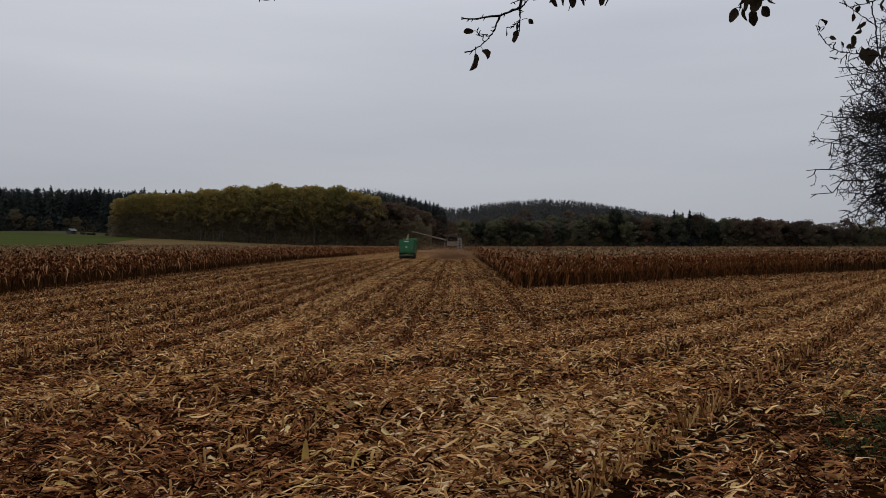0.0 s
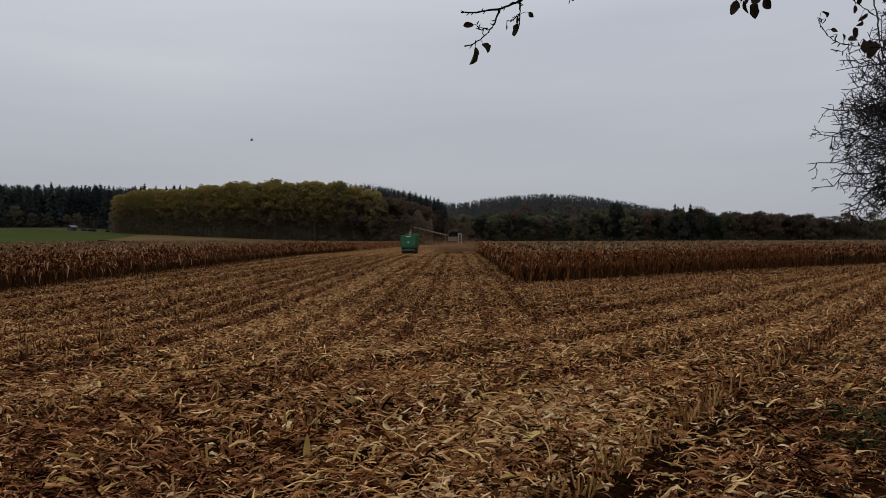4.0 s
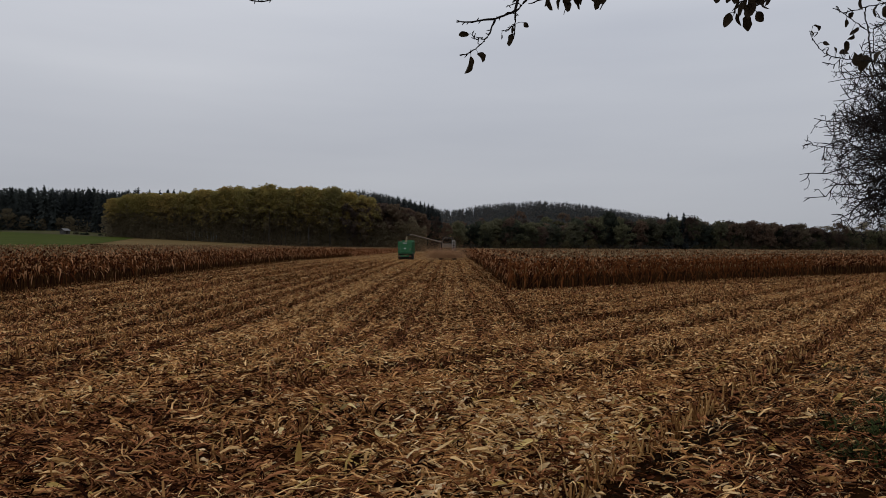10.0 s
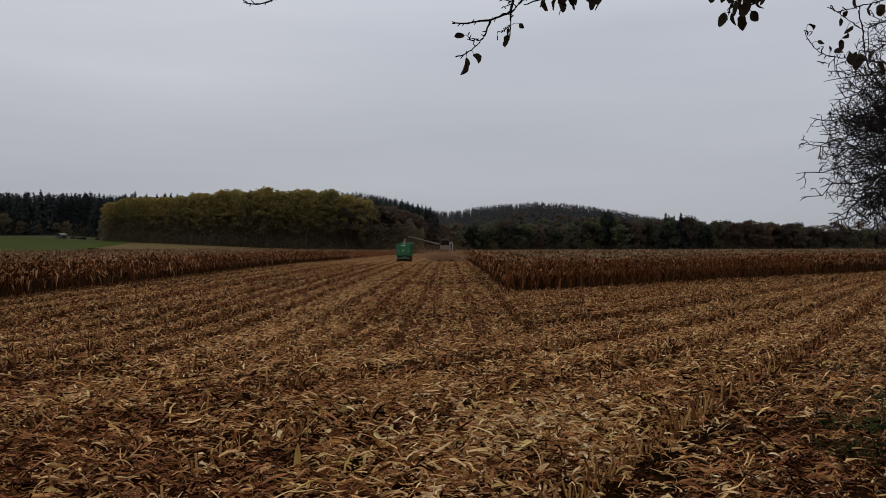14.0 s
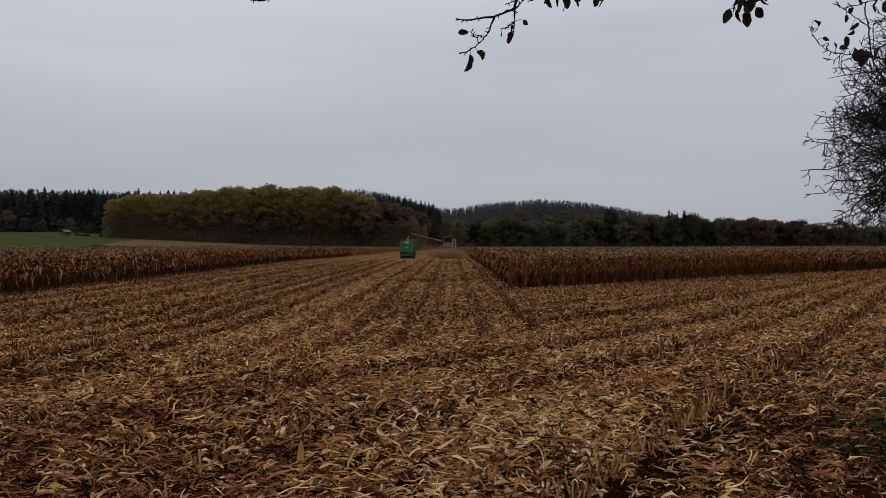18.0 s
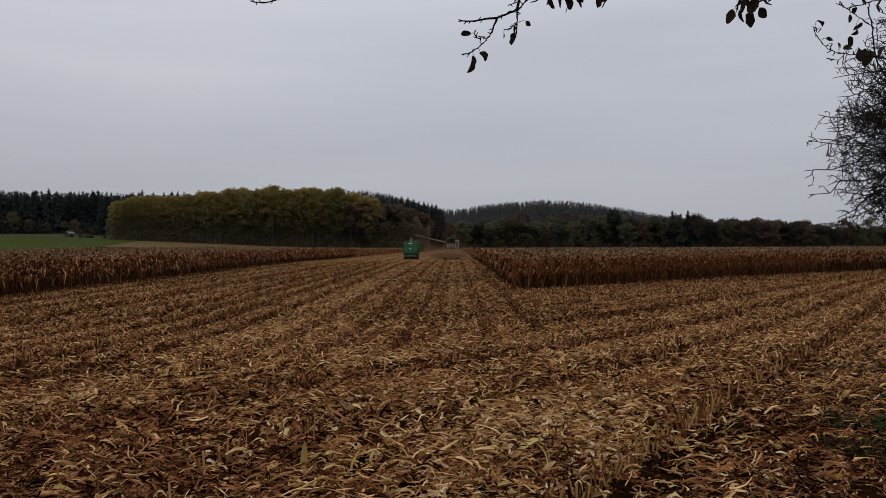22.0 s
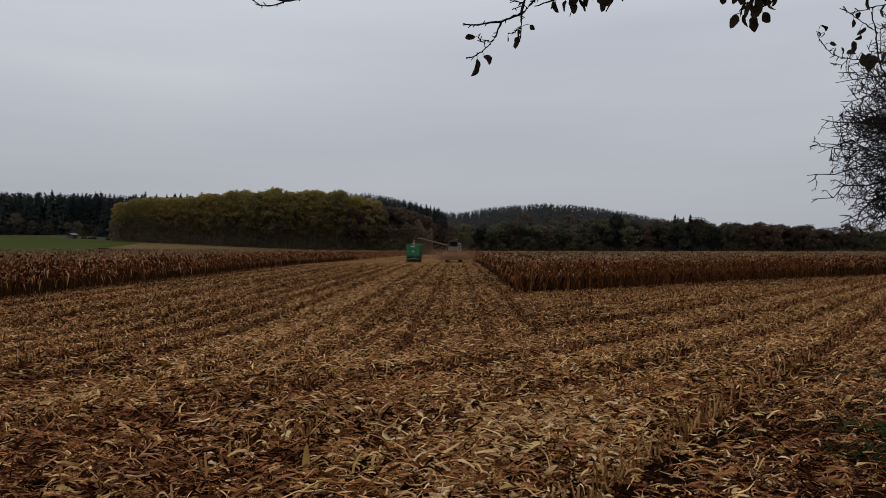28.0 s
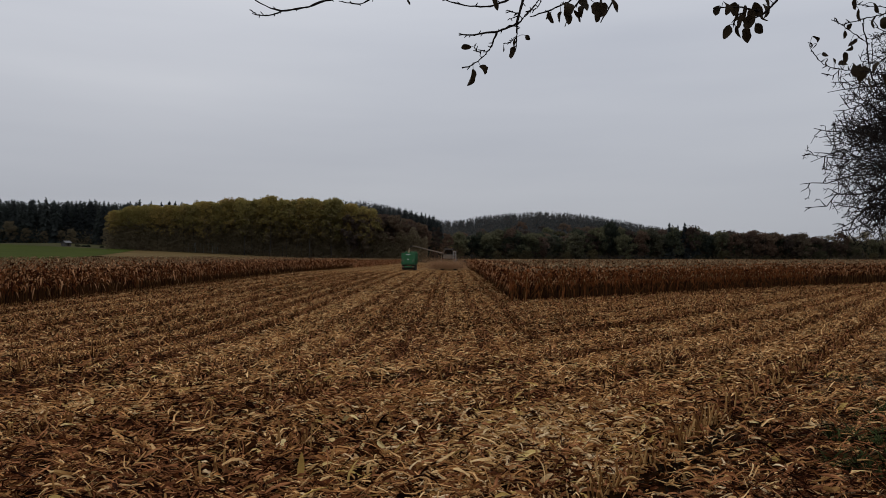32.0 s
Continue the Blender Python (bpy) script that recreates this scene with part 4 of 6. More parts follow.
# ---- trees ----
def limb_lines(r, tall, crown_lo, wide, count):
    """A trunk and its limbs as centre lines."""
    t = np.linspace(0, 1, 6)
    P = [np.stack([r.normal(0, 0.02) * tall * t, r.normal(0, 0.02) * tall * t, tall * 0.92 * t], -1)]
    R = [np.interp(t, [0, 0.05, 1], [0.011, 0.0085, 0.0015]) * tall]
    for _ in range(count):
        a, h = r.uniform(0, 6.28), r.uniform(crown_lo, 0.8) * tall
        L = wide * r.uniform(0.35, 0.7)
        P.append(np.stack([math.cos(a) * L * t, math.sin(a) * L * t, h + L * (0.5 * t + 0.35 * t * t)], -1))
        R.append(np.linspace(0.0045, 0.001, 6) * tall)
    return np.stack(P), np.stack(R)


def broad_tree(r, tall, wide, crown_lo, leaves, size, mat, bark=None, lobes=44, lower=None):
    """Trunk, limbs and a lobed crown of leaf clumps."""
    top = thing("tree", Matrix(), "", "tree")
    mesh_object("trunk", *tubes(*limb_lines(r, tall, crown_lo, wide, 11), 5), [bark or M_BARK], parent=top)
    c = np.empty((lobes, 3))
    hgt = crown_lo + 0.05 + (0.86 - crown_lo) * r.uniform(0, 1, lobes) ** 0.66
    hgt[0] = 0.9
    ang, rad = r.uniform(0, 6.28, lobes), wide * np.sqrt(r.uniform(0.05, 1, lobes)) * np.interp(hgt, [crown_lo, 0.4 + 0.4 * crown_lo, 0.8, 0.93], [0.55, 0.95, 0.72, 0.25])
    c[:, 0], c[:, 1], c[:, 2] = rad * np.cos(ang), rad * np.sin(ang), hgt * tall
    k = r.integers(0, lobes, leaves)
    off = unit(r.normal(0, 1, (leaves, 3))) * (r.uniform(0.1, 1, (leaves, 1)) ** 0.6) * (wide * r.uniform(0.16, 0.40, lobes))[k][:, None]
    pts = c[k] + off * np.array([1, 1, 0.8])
    pts = pts[pts[:, 2] > crown_lo * tall * 0.7]
    # the crown's downward fade is put into leaf colour: duller brown below mid height
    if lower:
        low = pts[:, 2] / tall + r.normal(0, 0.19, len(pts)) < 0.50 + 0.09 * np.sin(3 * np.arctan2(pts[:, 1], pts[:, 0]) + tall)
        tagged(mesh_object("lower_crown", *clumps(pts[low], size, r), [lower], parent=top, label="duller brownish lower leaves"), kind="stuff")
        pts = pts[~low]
    tagged(mesh_object("crown", *clumps(pts, size, r), [mat], parent=top), kind="stuff")
    return top


def spruce(r, tall, wide, mat):
    """Trunk and whorls of drooping boughs, close to the tip."""
    top = thing("spruce", Matrix(), "", "tree")
    t = np.linspace(0, 1, 4)
    mesh_object("trunk", *tubes(np.stack([0 * t, 0 * t, tall * 0.96 * t], -1)[None], (np.linspace(0.014, 0.002, 4) * tall)[None], 5), [M_BARK], parent=top)
    n = 620
    h = 0.985 - 0.9 * r.uniform(0, 1, n) ** 0.72
    lobe = 1 + 0.18 * np.sin(h * tall * 2.6 + r.uniform(0, 6))
    az, reach = r.uniform(0, 6.28, n), wide * (1 - h) ** 0.72 * lobe * r.uniform(0.55, 1.1, n) + 0.28
    u = np.linspace(0, 1, 3)[None]
    P = np.stack([np.cos(az)[:, None] * reach[:, None] * u, np.sin(az)[:, None] * reach[:, None] * u, h[:, None] * tall - reach[:, None] * (0.15 * u + 0.3 * u * u)], -1)
    tilt = r.normal(0, 0.7, n)
    S = np.stack([-np.sin(az) * np.cos(tilt), np.cos(az) * np.cos(tilt), np.sin(tilt)], -1)[:, None] * ((0.16 * reach + 0.16)[:, None] * np.array([1, 0.9, 0.2]))[..., None]
    tagged(mesh_object("crown", *ribbons(P, S), [mat], parent=top), kind="stuff")
    return top


def plant_trees(models, places, label, group, lo, hi, rise=None):
    """Stand copies of the models at places (x, y), with sizes from lo to hi."""
    for i, (x, y) in enumerate(places):
        k = i % len(models)
        s = rng.uniform(lo, hi) * (float(rise(x)) if rise else 1)
        m = pose(x, y, float(gz(x, y)) - 0.1, 0, 0, rng.uniform(0, 360))
        ob = copy_thing(models[k], m) if i >= len(models) else models[k]
        ob.matrix_world = m @ Matrix.Diagonal((s * rng.uniform(0.9, 1.15), s * rng.uniform(0.9, 1.15), s, 1))
        tagged(ob, label, "tree", group)


def line(x0, x1, y0, y1, count, jx, jy):
    t = (np.arange(count) + 0.5) / count
    return np.stack([x0 + (x1 - x0) * t + rng.normal(0, jx, count), y0 + (y1 - y0) * t + rng.normal(0, jy, count)], 1)


def R_(i):
    return np.random.default_rng(100 + i)


def wood_top(x):
    """Height of the autumn wood along its front."""
    return np.interp(x, [-173, -169, -152, -127, -110, -90, -60, -50, -41, -36, -30], [18.5, 20, 23.2, 26, 28.6, 31, 31.9, 31.5, 30, 28.5, 25]) / 27.0


def plant_ridge(models):
    """Spruces on the slope that falls to the gap between the hills."""
    for row in range(3):
        for x in np.arange(-64, 2.5, 2.4):
            x = x + rng.normal(0, 0.7)
            y = 452 + 7 * row + rng.normal(0, 2)
            top_z = 2.6 + (np.interp(x, [-64, -42, -28, -18, -9, -3, 0.5, 3], [36, 36, 35.2, 33.2, 30.6, 29.4, 26.5, 20]) - 2.6) * (y / 459)
            s = (top_z - float(gz(x, y))) / 26 * (1.0 - 0.13 * rng.random() ** 1.5)
            ob = copy_thing(models[int(rng.integers(5))], pose(x, y, 0))
            w = rng.uniform(0.8, 1.1)
            ob.matrix_world = pose(x, y, float(gz(x, y)) - 0.1, 0, 0, rng.uniform(0, 360)) @ Matrix.Diagonal((w, w, s, 1))
            tagged(ob, "dark spruce on the slope behind the autumn wood", "tree", "spruces on the slope")


def edge_top(x):
    """Height of the trees along the far field edge."""
    return np.interp(x, [-10, 8, 44, 60, 80, 100, 127, 145, 163, 168, 180, 200, 214, 220, 234, 240, 246, 256, 264, 282, 330],
                     [18, 20, 22, 20, 19.5, 22, 21.5, 21.5, 21.5, 20, 20.5, 21.3, 20, 18.8, 18, 16, 18.5, 21, 19.5, 21, 22])


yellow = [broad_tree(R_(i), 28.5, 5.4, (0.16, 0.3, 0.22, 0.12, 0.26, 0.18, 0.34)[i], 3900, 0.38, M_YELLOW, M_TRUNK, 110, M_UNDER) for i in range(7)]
plant_trees(yellow, np.concatenate([line(-164.5, -35, 354, 366, 47, 1.4, 2.5), line(-161, -36, 368, 380, 34, 2.4, 3)]),
            "tall broadleaf tree with olive-yellow autumn leaves", "autumn wood behind the meadow", 0.92, 1.03, wood_top)
rusty = [broad_tree(R_(20 + i), 22, 4.8, 0.10, 2600, 0.42, M_RUST) for i in range(4)]
plant_trees(rusty, np.concatenate([line(-46, -16, 362, 385, 12, 1.2, 3), line(-44, 2, 384, 396, 15, 1.5, 3)]),
            "broadleaf tree with thin dull brown leaves", "autumn wood behind the meadow", 0.92, 1.08, lambda x: np.interp(x, [-46, -34, -18, 2], [1.15, 1.22, 1.1, 0.85]))
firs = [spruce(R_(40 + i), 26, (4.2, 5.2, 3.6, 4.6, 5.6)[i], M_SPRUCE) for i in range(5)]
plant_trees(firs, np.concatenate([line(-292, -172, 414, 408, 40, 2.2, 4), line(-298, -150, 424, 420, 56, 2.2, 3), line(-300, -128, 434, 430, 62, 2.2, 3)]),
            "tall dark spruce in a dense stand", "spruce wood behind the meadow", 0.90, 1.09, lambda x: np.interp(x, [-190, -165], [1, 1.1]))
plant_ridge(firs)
dark = [broad_tree(R_(60 + i), 17, 6.0, 0.12, 2300, 0.42, M_DARKGREEN) for i in range(5)]
plant_trees(dark, np.concatenate([line(-6, 92, 438, 442, 20, 2.5, 4), line(88, 242, 442, 446, 26, 3, 4)]),
            "dark green broadleaf tree at the far field edge", "trees along the far field edge", 0.046, 0.062, edge_top)
brownish = [broad_tree(R_(80 + i), 17, 5.6, 0.12, 2100, 0.42, M_RUST) for i in range(4)]
plant_trees(brownish, np.concatenate([line(100, 242, 448, 442, 22, 3, 4), line(4, 246, 456, 452, 30, 4, 4)]),
            "brown autumn tree at the far field edge", "trees along the far field edge", 0.046, 0.062, edge_top)
bony = [broad_tree(R_(130 + i), 17, 4.6, 0.2, 420, 0.34, M_UNDER, M_TRUNK, 30) for i in range(4)]
plant_trees(bony, np.concatenate([line(243, 335, 442, 438, 17, 2.5, 3), line(246, 340, 452, 450, 12, 3, 3)]),
            "slender half-bare tree with sky between its limbs", "trees along the far field edge", 0.050, 0.060, edge_top)
plant_trees([copy_thing(t_, pose(0, 0, 0)) for t_ in (dark[1], brownish[2], dark[3])], np.concatenate([line(242, 335, 446, 441, 24, 2.0, 3), line(240, 338, 455, 452, 26, 2.0, 3)]),
            "low dark tree among the half-bare ones", "trees along the far field edge", 0.72, 0.95)
# low lighter shrubs before the far edge
shrubs = [broad_tree(R_(95 + i), 7, 3.6, 0.05, 900, 0.30, M_OLIVE) for i in range(3)]
plant_trees(shrubs, np.concatenate([line(30, 100, 428, 432, 9, 4, 1.5), line(110, 300, 432, 434, 7, 8, 1.5)]),
            "low olive-brown shrub before the far trees", "shrubs along the far field edge", 0.6, 1.15)

grown = [broad_tree(R_(150 + i), 17, 5.6, 0.10, 2000, 0.45, M_OLIVE) for i in range(3)]
plant_trees(grown, line(30, 72, 470, 480, 7, 3, 4), "olive broadleaf tree behind the far field edge", "trees along the far field edge", 0.050, 0.060, edge_top)
# woods on the hills behind
n = 8500
hy = rng.uniform(455, 900, n)
hx = hy * rng.uniform(-0.14, 0.66, n)
hz = gz(hx, hy)
ok = (hz > -1.5) & ((hx < 0.44 * hy) | (hy < 540)) & (hx < 0.53 * hy)
hx, hy = np.concatenate([hx[ok], rng.uniform(170, 244, 260)]), np.concatenate([hy[ok], rng.uniform(452, 480, 260)])
hz = gz(hx, hy)
n = len(hx)
tall, wide = rng.uniform(12.4, 16.4, n) + 3.5 * smooth_step(110, 10, hx), rng.uniform(2.6, 3.8, n)
k = 24
hh = rng.uniform(0.1, 1, (n, k))
cone = rng.random((n, 1)) < 0.88
rad = wide[:, None] * np.where(cone, (1 - hh) + 0.10, np.sqrt(np.clip(1 - (2 * hh - 1.05) ** 2, 0.02, 1))) * np.sqrt(rng.uniform(0.2, 1, (n, k)))
ang = rng.uniform(0, 6.28, (n, k))
hh[:, 0], rad[:, 0] = 1.03, 0.05
hh[:, 1], rad[:, 1] = 0.95, 0.1
hh[:, 2], rad[:, 2] = 0.87, 0.3
pts = np.stack([hx[:, None] + rad * np.cos(ang), hy[:, None] + rad * np.sin(ang), hz[:, None] + tall[:, None] * hh], -1).reshape(-1, 3)
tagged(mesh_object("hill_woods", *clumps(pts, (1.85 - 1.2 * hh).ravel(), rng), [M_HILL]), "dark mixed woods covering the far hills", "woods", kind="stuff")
# browner and greener broadleaf trees on the slope
for i in range(26):
    x, y = rng.uniform(40, 150), rng.uniform(500, 690)
    ob = copy_thing((brownish[i % 4], dark[i % 5], brownish[(i + 1) % 4], grown[i % 3])[i % 4], pose(x, y, 0))
    g = rng.uniform(0.9, 1.15)
    ob.matrix_world = pose(x, y, float(gz(x, y)) + 1.0, 0, 0, 41 * x) @ Matrix.Diagonal((g * 1.2, g * 1.2, g, 1))
    tagged(ob, "round broadleaf tree among the spruces of the hill", "tree", "broadleaf trees on the hill")
# big single trees that stand out of the far edge: place, model, height
for x, y, m, s in ((108, 436, dark[0], 26 / 17), (114, 439, dark[2], 23 / 17), (146, 439, firs[1], 25.6 / 26), (150, 441, dark[2], 23.5 / 17), (152, 441, firs[2], 24 / 26), (156, 440, firs[4], 25.8 / 26), (163, 440, firs[0], 24 / 26), (160, 439, brownish[0], 23.5 / 17), (165, 441, dark[4], 21.5 / 17), (86, 438, dark[1], 1.12),
                   (46, 436, brownish[1], 1.3), (128, 438, brownish[1], 1.2), (199, 440, brownish[2], 1.22), (178, 438, dark[3], 1.2), (256, 442, brownish[0], 1.2), (30, 434, dark[4], 1.05), (64, 432, brownish[3], 0.95), (140, 437, dark[3], 1.05)):
    ob = copy_thing(m, pose(x, y, 0))
    ob.matrix_world = pose(x, y, float(gz(x, y)) - 0.1, 0, 0, 37 * x) @ Matrix.Diagonal((min(s, 1) ** 0.5, min(s, 1) ** 0.5, s, 1))
    tagged(ob, "tall tree that overtops the far field edge", "tree", "trees along the far field edge")
# inner foliage of the autumn wood
n = 60000
fx = rng.uniform(-165, -35, n)
fy = 350 + (fx + 168) * 0.12 + np.abs(rng.normal(0, 6, n))
top_z = 26.6 * wood_top(fx) * (0.94 + 0.03 * np.sin(fx * 0.9) + 0.025 * np.sin(fx * 2.3 + 1))
fz = gz(fx, fy) + top_z * np.sqrt(rng.uniform(0.36, 1, n))
tagged(mesh_object("wood_foliage", *clumps(np.stack([fx, fy, fz], -1), 0.42, rng), [M_YELLOW]), "olive-yellow foliage deep in the autumn wood", "foliage", kind="stuff")
n = 17000
fx = rng.uniform(-300, -158, n)
fy = 414 + np.abs(rng.normal(0, 8, n))
fz = gz(fx, fy) + (24 + 1.2 * np.sin(fx * 0.7) + 1 * np.sin(fx * 1.9)) * np.sqrt(rng.uniform(0.02, 1, n))
tagged(mesh_object("spruce_thicket", *clumps(np.stack([fx, fy, fz], -1), 0.6, rng), [M_SPRUCE]), "dark needle boughs deep in the spruce stand", "foliage", kind="stuff")
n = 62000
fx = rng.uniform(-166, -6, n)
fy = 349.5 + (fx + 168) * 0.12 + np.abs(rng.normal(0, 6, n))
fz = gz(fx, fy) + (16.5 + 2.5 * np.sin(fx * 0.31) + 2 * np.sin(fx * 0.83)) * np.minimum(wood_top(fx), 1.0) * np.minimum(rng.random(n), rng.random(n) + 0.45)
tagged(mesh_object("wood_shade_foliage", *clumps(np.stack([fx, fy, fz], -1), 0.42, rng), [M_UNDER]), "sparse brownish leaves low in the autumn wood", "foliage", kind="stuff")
n = 27000
fx = np.where(rng.random(n) < 0.6, rng.uniform(0, 335, n), rng.uniform(200, 338, n))
fy = 448 + np.abs(rng.normal(0, 6, n))
fz = gz(fx, fy) + edge_top(fx) * np.interp(fx, [238, 250], [1.0, 0.84]) * (0.72 + 0.06 * np.sin(fx * 0.37) + 0.05 * np.sin(fx * 0.9 + 1)) * np.sqrt(rng.uniform(0.02, 1, n))
tagged(mesh_object("edge_foliage", *clumps(np.stack([fx, fy, fz], -1), 0.5, rng), [M_UNDER]), "dull brown foliage between the trees of the far edge", "foliage", kind="stuff")
# undergrowth that closes the woods' feet
n = 34000
e = rng.random(n)
bx = np.where(e < 0.42, rng.uniform(-168, -8, n), np.where(e < 0.62, rng.uniform(-300, -160, n), rng.uniform(-25, 330, n)))
by = np.where(e < 0.42, 352 + (bx + 166) * 0.117, np.where(e < 0.62, 408, 440)) + rng.normal(0, 3, n)
bz = gz(bx, by) + np.abs(rng.normal(0, np.where(e < 0.42, 3.4, np.where(e < 0.62, 3.6, 2.6)), n))
tagged(mesh_object("undergrowth", *clumps(np.stack([bx, by, bz], -1), 0.42, rng), [M_UNDER]), "dark brown shrubs at the feet of the woods", "shrubs", kind="stuff")
# bare brownish trees before the spruce stand
grey_trees = [broad_tree(R_(110 + i), 13, 4.4, 0.10, 1500, 0.34, M_UNDER) for i in range(3)]
plant_trees(grey_trees, line(-262, -176, 402, 398, 9, 4, 2), "half-bare brownish tree before the spruce stand", "trees before the spruce wood", 0.55, 1.05)

# slender pale trunk shapes, made up for light through gaps in the wood
for i, x in enumerate((-127.5, -125.0, -124.2, -121.4, -120.3, -117.6, -115.8, -114.6, -113.4)):
    br = np.random.default_rng(720 + i)
    y = 350.5 + (x + 168) * 0.12
    sapling = thing("sapling", pose(x, y, float(gz(x, y)) - 0.1), "pale upright made up for light between the trunks at the wood's foot", "tree", "saplings before the wood")
    t = np.linspace(0, 1, 5)
    high = br.uniform(4.6, 6.2)
    mesh_object("trunk", *tubes(np.stack([br.normal(0, 0.25) * t * t, 0 * t, high * t], -1)[None], np.linspace(0.17, 0.10, 5)[None], 6), [M_GAP], parent=sapling)
    for _ in range(3):
        a, h = br.uniform(0, 6.28), br.uniform(0.6, 0.95) * high
        mesh_object("limb", *tubes(np.stack([math.cos(a) * 0.9 * t, math.sin(a) * 0.9 * t, h + 1.2 * t], -1)[None], np.linspace(0.03, 0.012, 5)[None], 4), [M_BARK], parent=sapling)

# ---- the hut by the meadow ----
hut_x, hut_y = -188.0, 352.0
hut = thing("hut", pose(hut_x, hut_y, float(gz(hut_x, hut_y)), 0, 0, 72), "small weathered grey hut with a sheet roof in the meadow", "hut")
part("walls", box(bmesh.new(), -1.8, 1.8, -1.4, 1.4, -0.6, 2.1, 0.03), M_SHED, hut)
bm = bmesh.new()
vs = [bm.verts.new(p) for p in ((-2.1, -1.8, 2.0), (2.1, -1.8, 2.0), (2.1, 0, 3.1), (-2.1, 0, 3.1), (-2.1, 1.8, 2.0), (2.1, 1.8, 2.0), (-2.1, 0, 2.95), (2.1, 0, 2.95), (-2.1, -1.8, 1.9), (2.1, -1.8, 1.9), (-2.1, 1.8, 1.9), (2.1, 1.8, 1.9))]
for q in ((0, 1, 2, 3), (3, 2, 5, 4), (8, 6, 7, 9), (6, 10, 11, 7), (0, 8, 9, 1), (4, 5, 11, 10), (0, 3, 6, 8), (3, 4, 10, 6), (1, 9, 7, 2), (2, 7, 11, 5)):
    bm.faces.new([vs[i] for i in q])
part("roof", bm, M_ROOF, hut)
part("door", box(bmesh.new(), -0.5, 0.5, -1.45, -1.405, 0, 1.9, 0.01), M_DARK, hut)
# dark low bushes beside the hut
for i, (x, y, s_) in enumerate(((-183.0, 353.5, 1.0), (-180.2, 354.0, 0.8), (-177.6, 353.0, 0.9), (-172.0, 356.0, 0.7))):
    br = np.random.default_rng(700 + i)
    bush = thing("bush", pose(x, y, float(gz(x, y)) - 0.1), "dark low bush beside the grey hut", "bush", "bushes beside the hut")
    mesh_object("stems", *tubes(np.stack([np.stack([br.normal(0, 0.5) * np.linspace(0, 1, 4), br.normal(0, 0.4) * np.linspace(0, 1, 4), 1.3 * s_ * np.linspace(0, 1, 4)], -1) for _ in range(7)]), np.full((7, 4), 0.03), 4), [M_BARK], parent=bush)
    pts = unit(br.normal(0, 1, (260, 3))) * br.uniform(0.3, 1, (260, 1)) * np.array([1.6, 1.1, 0.95]) * s_ + np.array([0, 0, 0.95 * s_])
    tagged(mesh_object("crown", *clumps(pts, 0.28, br), [M_DARKGREEN], parent=bush), kind="stuff")


# ---- the forage trailer ----
def wheel(parent, x, y, r, w, name="wheel"):
    """A wheel whose axle runs along x: tyre with lugs, rim, hub."""
    top = new(name)
    top.parent = parent
    top.location = (x, y, r)
    bm = bmesh.new()
    prof = [(-w / 2, r * 0.62), (-w / 2, r * 0.9), (-w * 0.36, r), (w * 0.36, r), (w / 2, r * 0.9), (w / 2, r * 0.62)]
    n = 24
    rings = [[bm.verts.new((px, pr * math.cos(a), pr * math.sin(a))) for px, pr in prof] for a in (2 * math.pi * i / n for i in range(n))]
    for i in range(n):
        a, b = rings[i], rings[(i + 1) % n]
        for j in range(5):
            bm.faces.new((a[j], a[j + 1], b[j + 1], b[j]))
    for i in range(n):
        a = 2 * math.pi * (i + 0.5) / n
        m = Matrix.Rotation(a, 4, "X") @ Matrix.Translation((w * 0.22 * (1 if i % 2 else -1), 0, r * 1.0)) @ Matrix.Rotation(0.6 if i % 2 else -0.6, 4, "Z")
        bmesh.ops.create_cube(bm, size=1, matrix=m @ Matrix.Diagonal((w * 0.5, 0.06, 0.06, 1)))
    part("tyre", bm, M_RUBBER, top)
    bm = bmesh.new()
    bmesh.ops.create_cone(bm, cap_ends=True, segments=20, radius1=r * 0.62, radius2=r * 0.5, depth=w * 0.7, matrix=Matrix.Rotation(math.pi / 2, 4, "Y"))
    part("rim", bm, M_RIM, top)
    part("hub", bar(bmesh.new(), (-w * 0.42, 0, 0), (w * 0.42, 0, 0), r * 0.16, 10), M_DARK, top)
    return top


trailer = thing("forage_trailer", pose(-5.28, 103, 0), "green forage trailer with a high box, seen from behind", "trailer")
W, L, Z0, Z1 = 1.10, 7.2, 0.95, 2.97
bm = bmesh.new()
for x in (-W, W - 0.05):
    box(bm, x, x + 0.05, 0, L, Z0, Z1, 0.01)
box(bm, -W + 0.06, W - 0.06, L - 0.06, L, Z0, Z1 + 0.25, 0.01)
box(bm, -W + 0.06, W - 0.06, 0.1, L - 0.1, Z0, Z0 + 0.08, 0.01)
part("box_body", bm, M_GREEN, trailer)
bm = box(bmesh.new(), -W + 0.02, W - 0.02, -0.07, -0.005, Z0 + 0.12, Z1 - 0.02, 0.02)
part("tailgate", bm, M_GREEN, trailer)
tail = trailer.children[-1]
for x in (-0.75, 0.0, 0.75):
    part("rib", box(bmesh.new(), x - 0.05, x + 0.05, -0.13, -0.072, Z0 + 0.15, Z1 - 0.1, 0.015), M_GREEN, tail)
for z in (Z0 + 0.35, Z1 - 0.25):
    part("cross_rib", box(bmesh.new(), -W + 0.05, W - 0.05, -0.12, -0.075, z - 0.05, z + 0.05, 0.015), M_GREEN, tail)
part("nameplate", box(bmesh.new(), -0.35, 0.35, -0.15, -0.125, Z1 - 0.3, Z1 - 0.2, 0.005), M_WHITE, tail, "small pale plate")
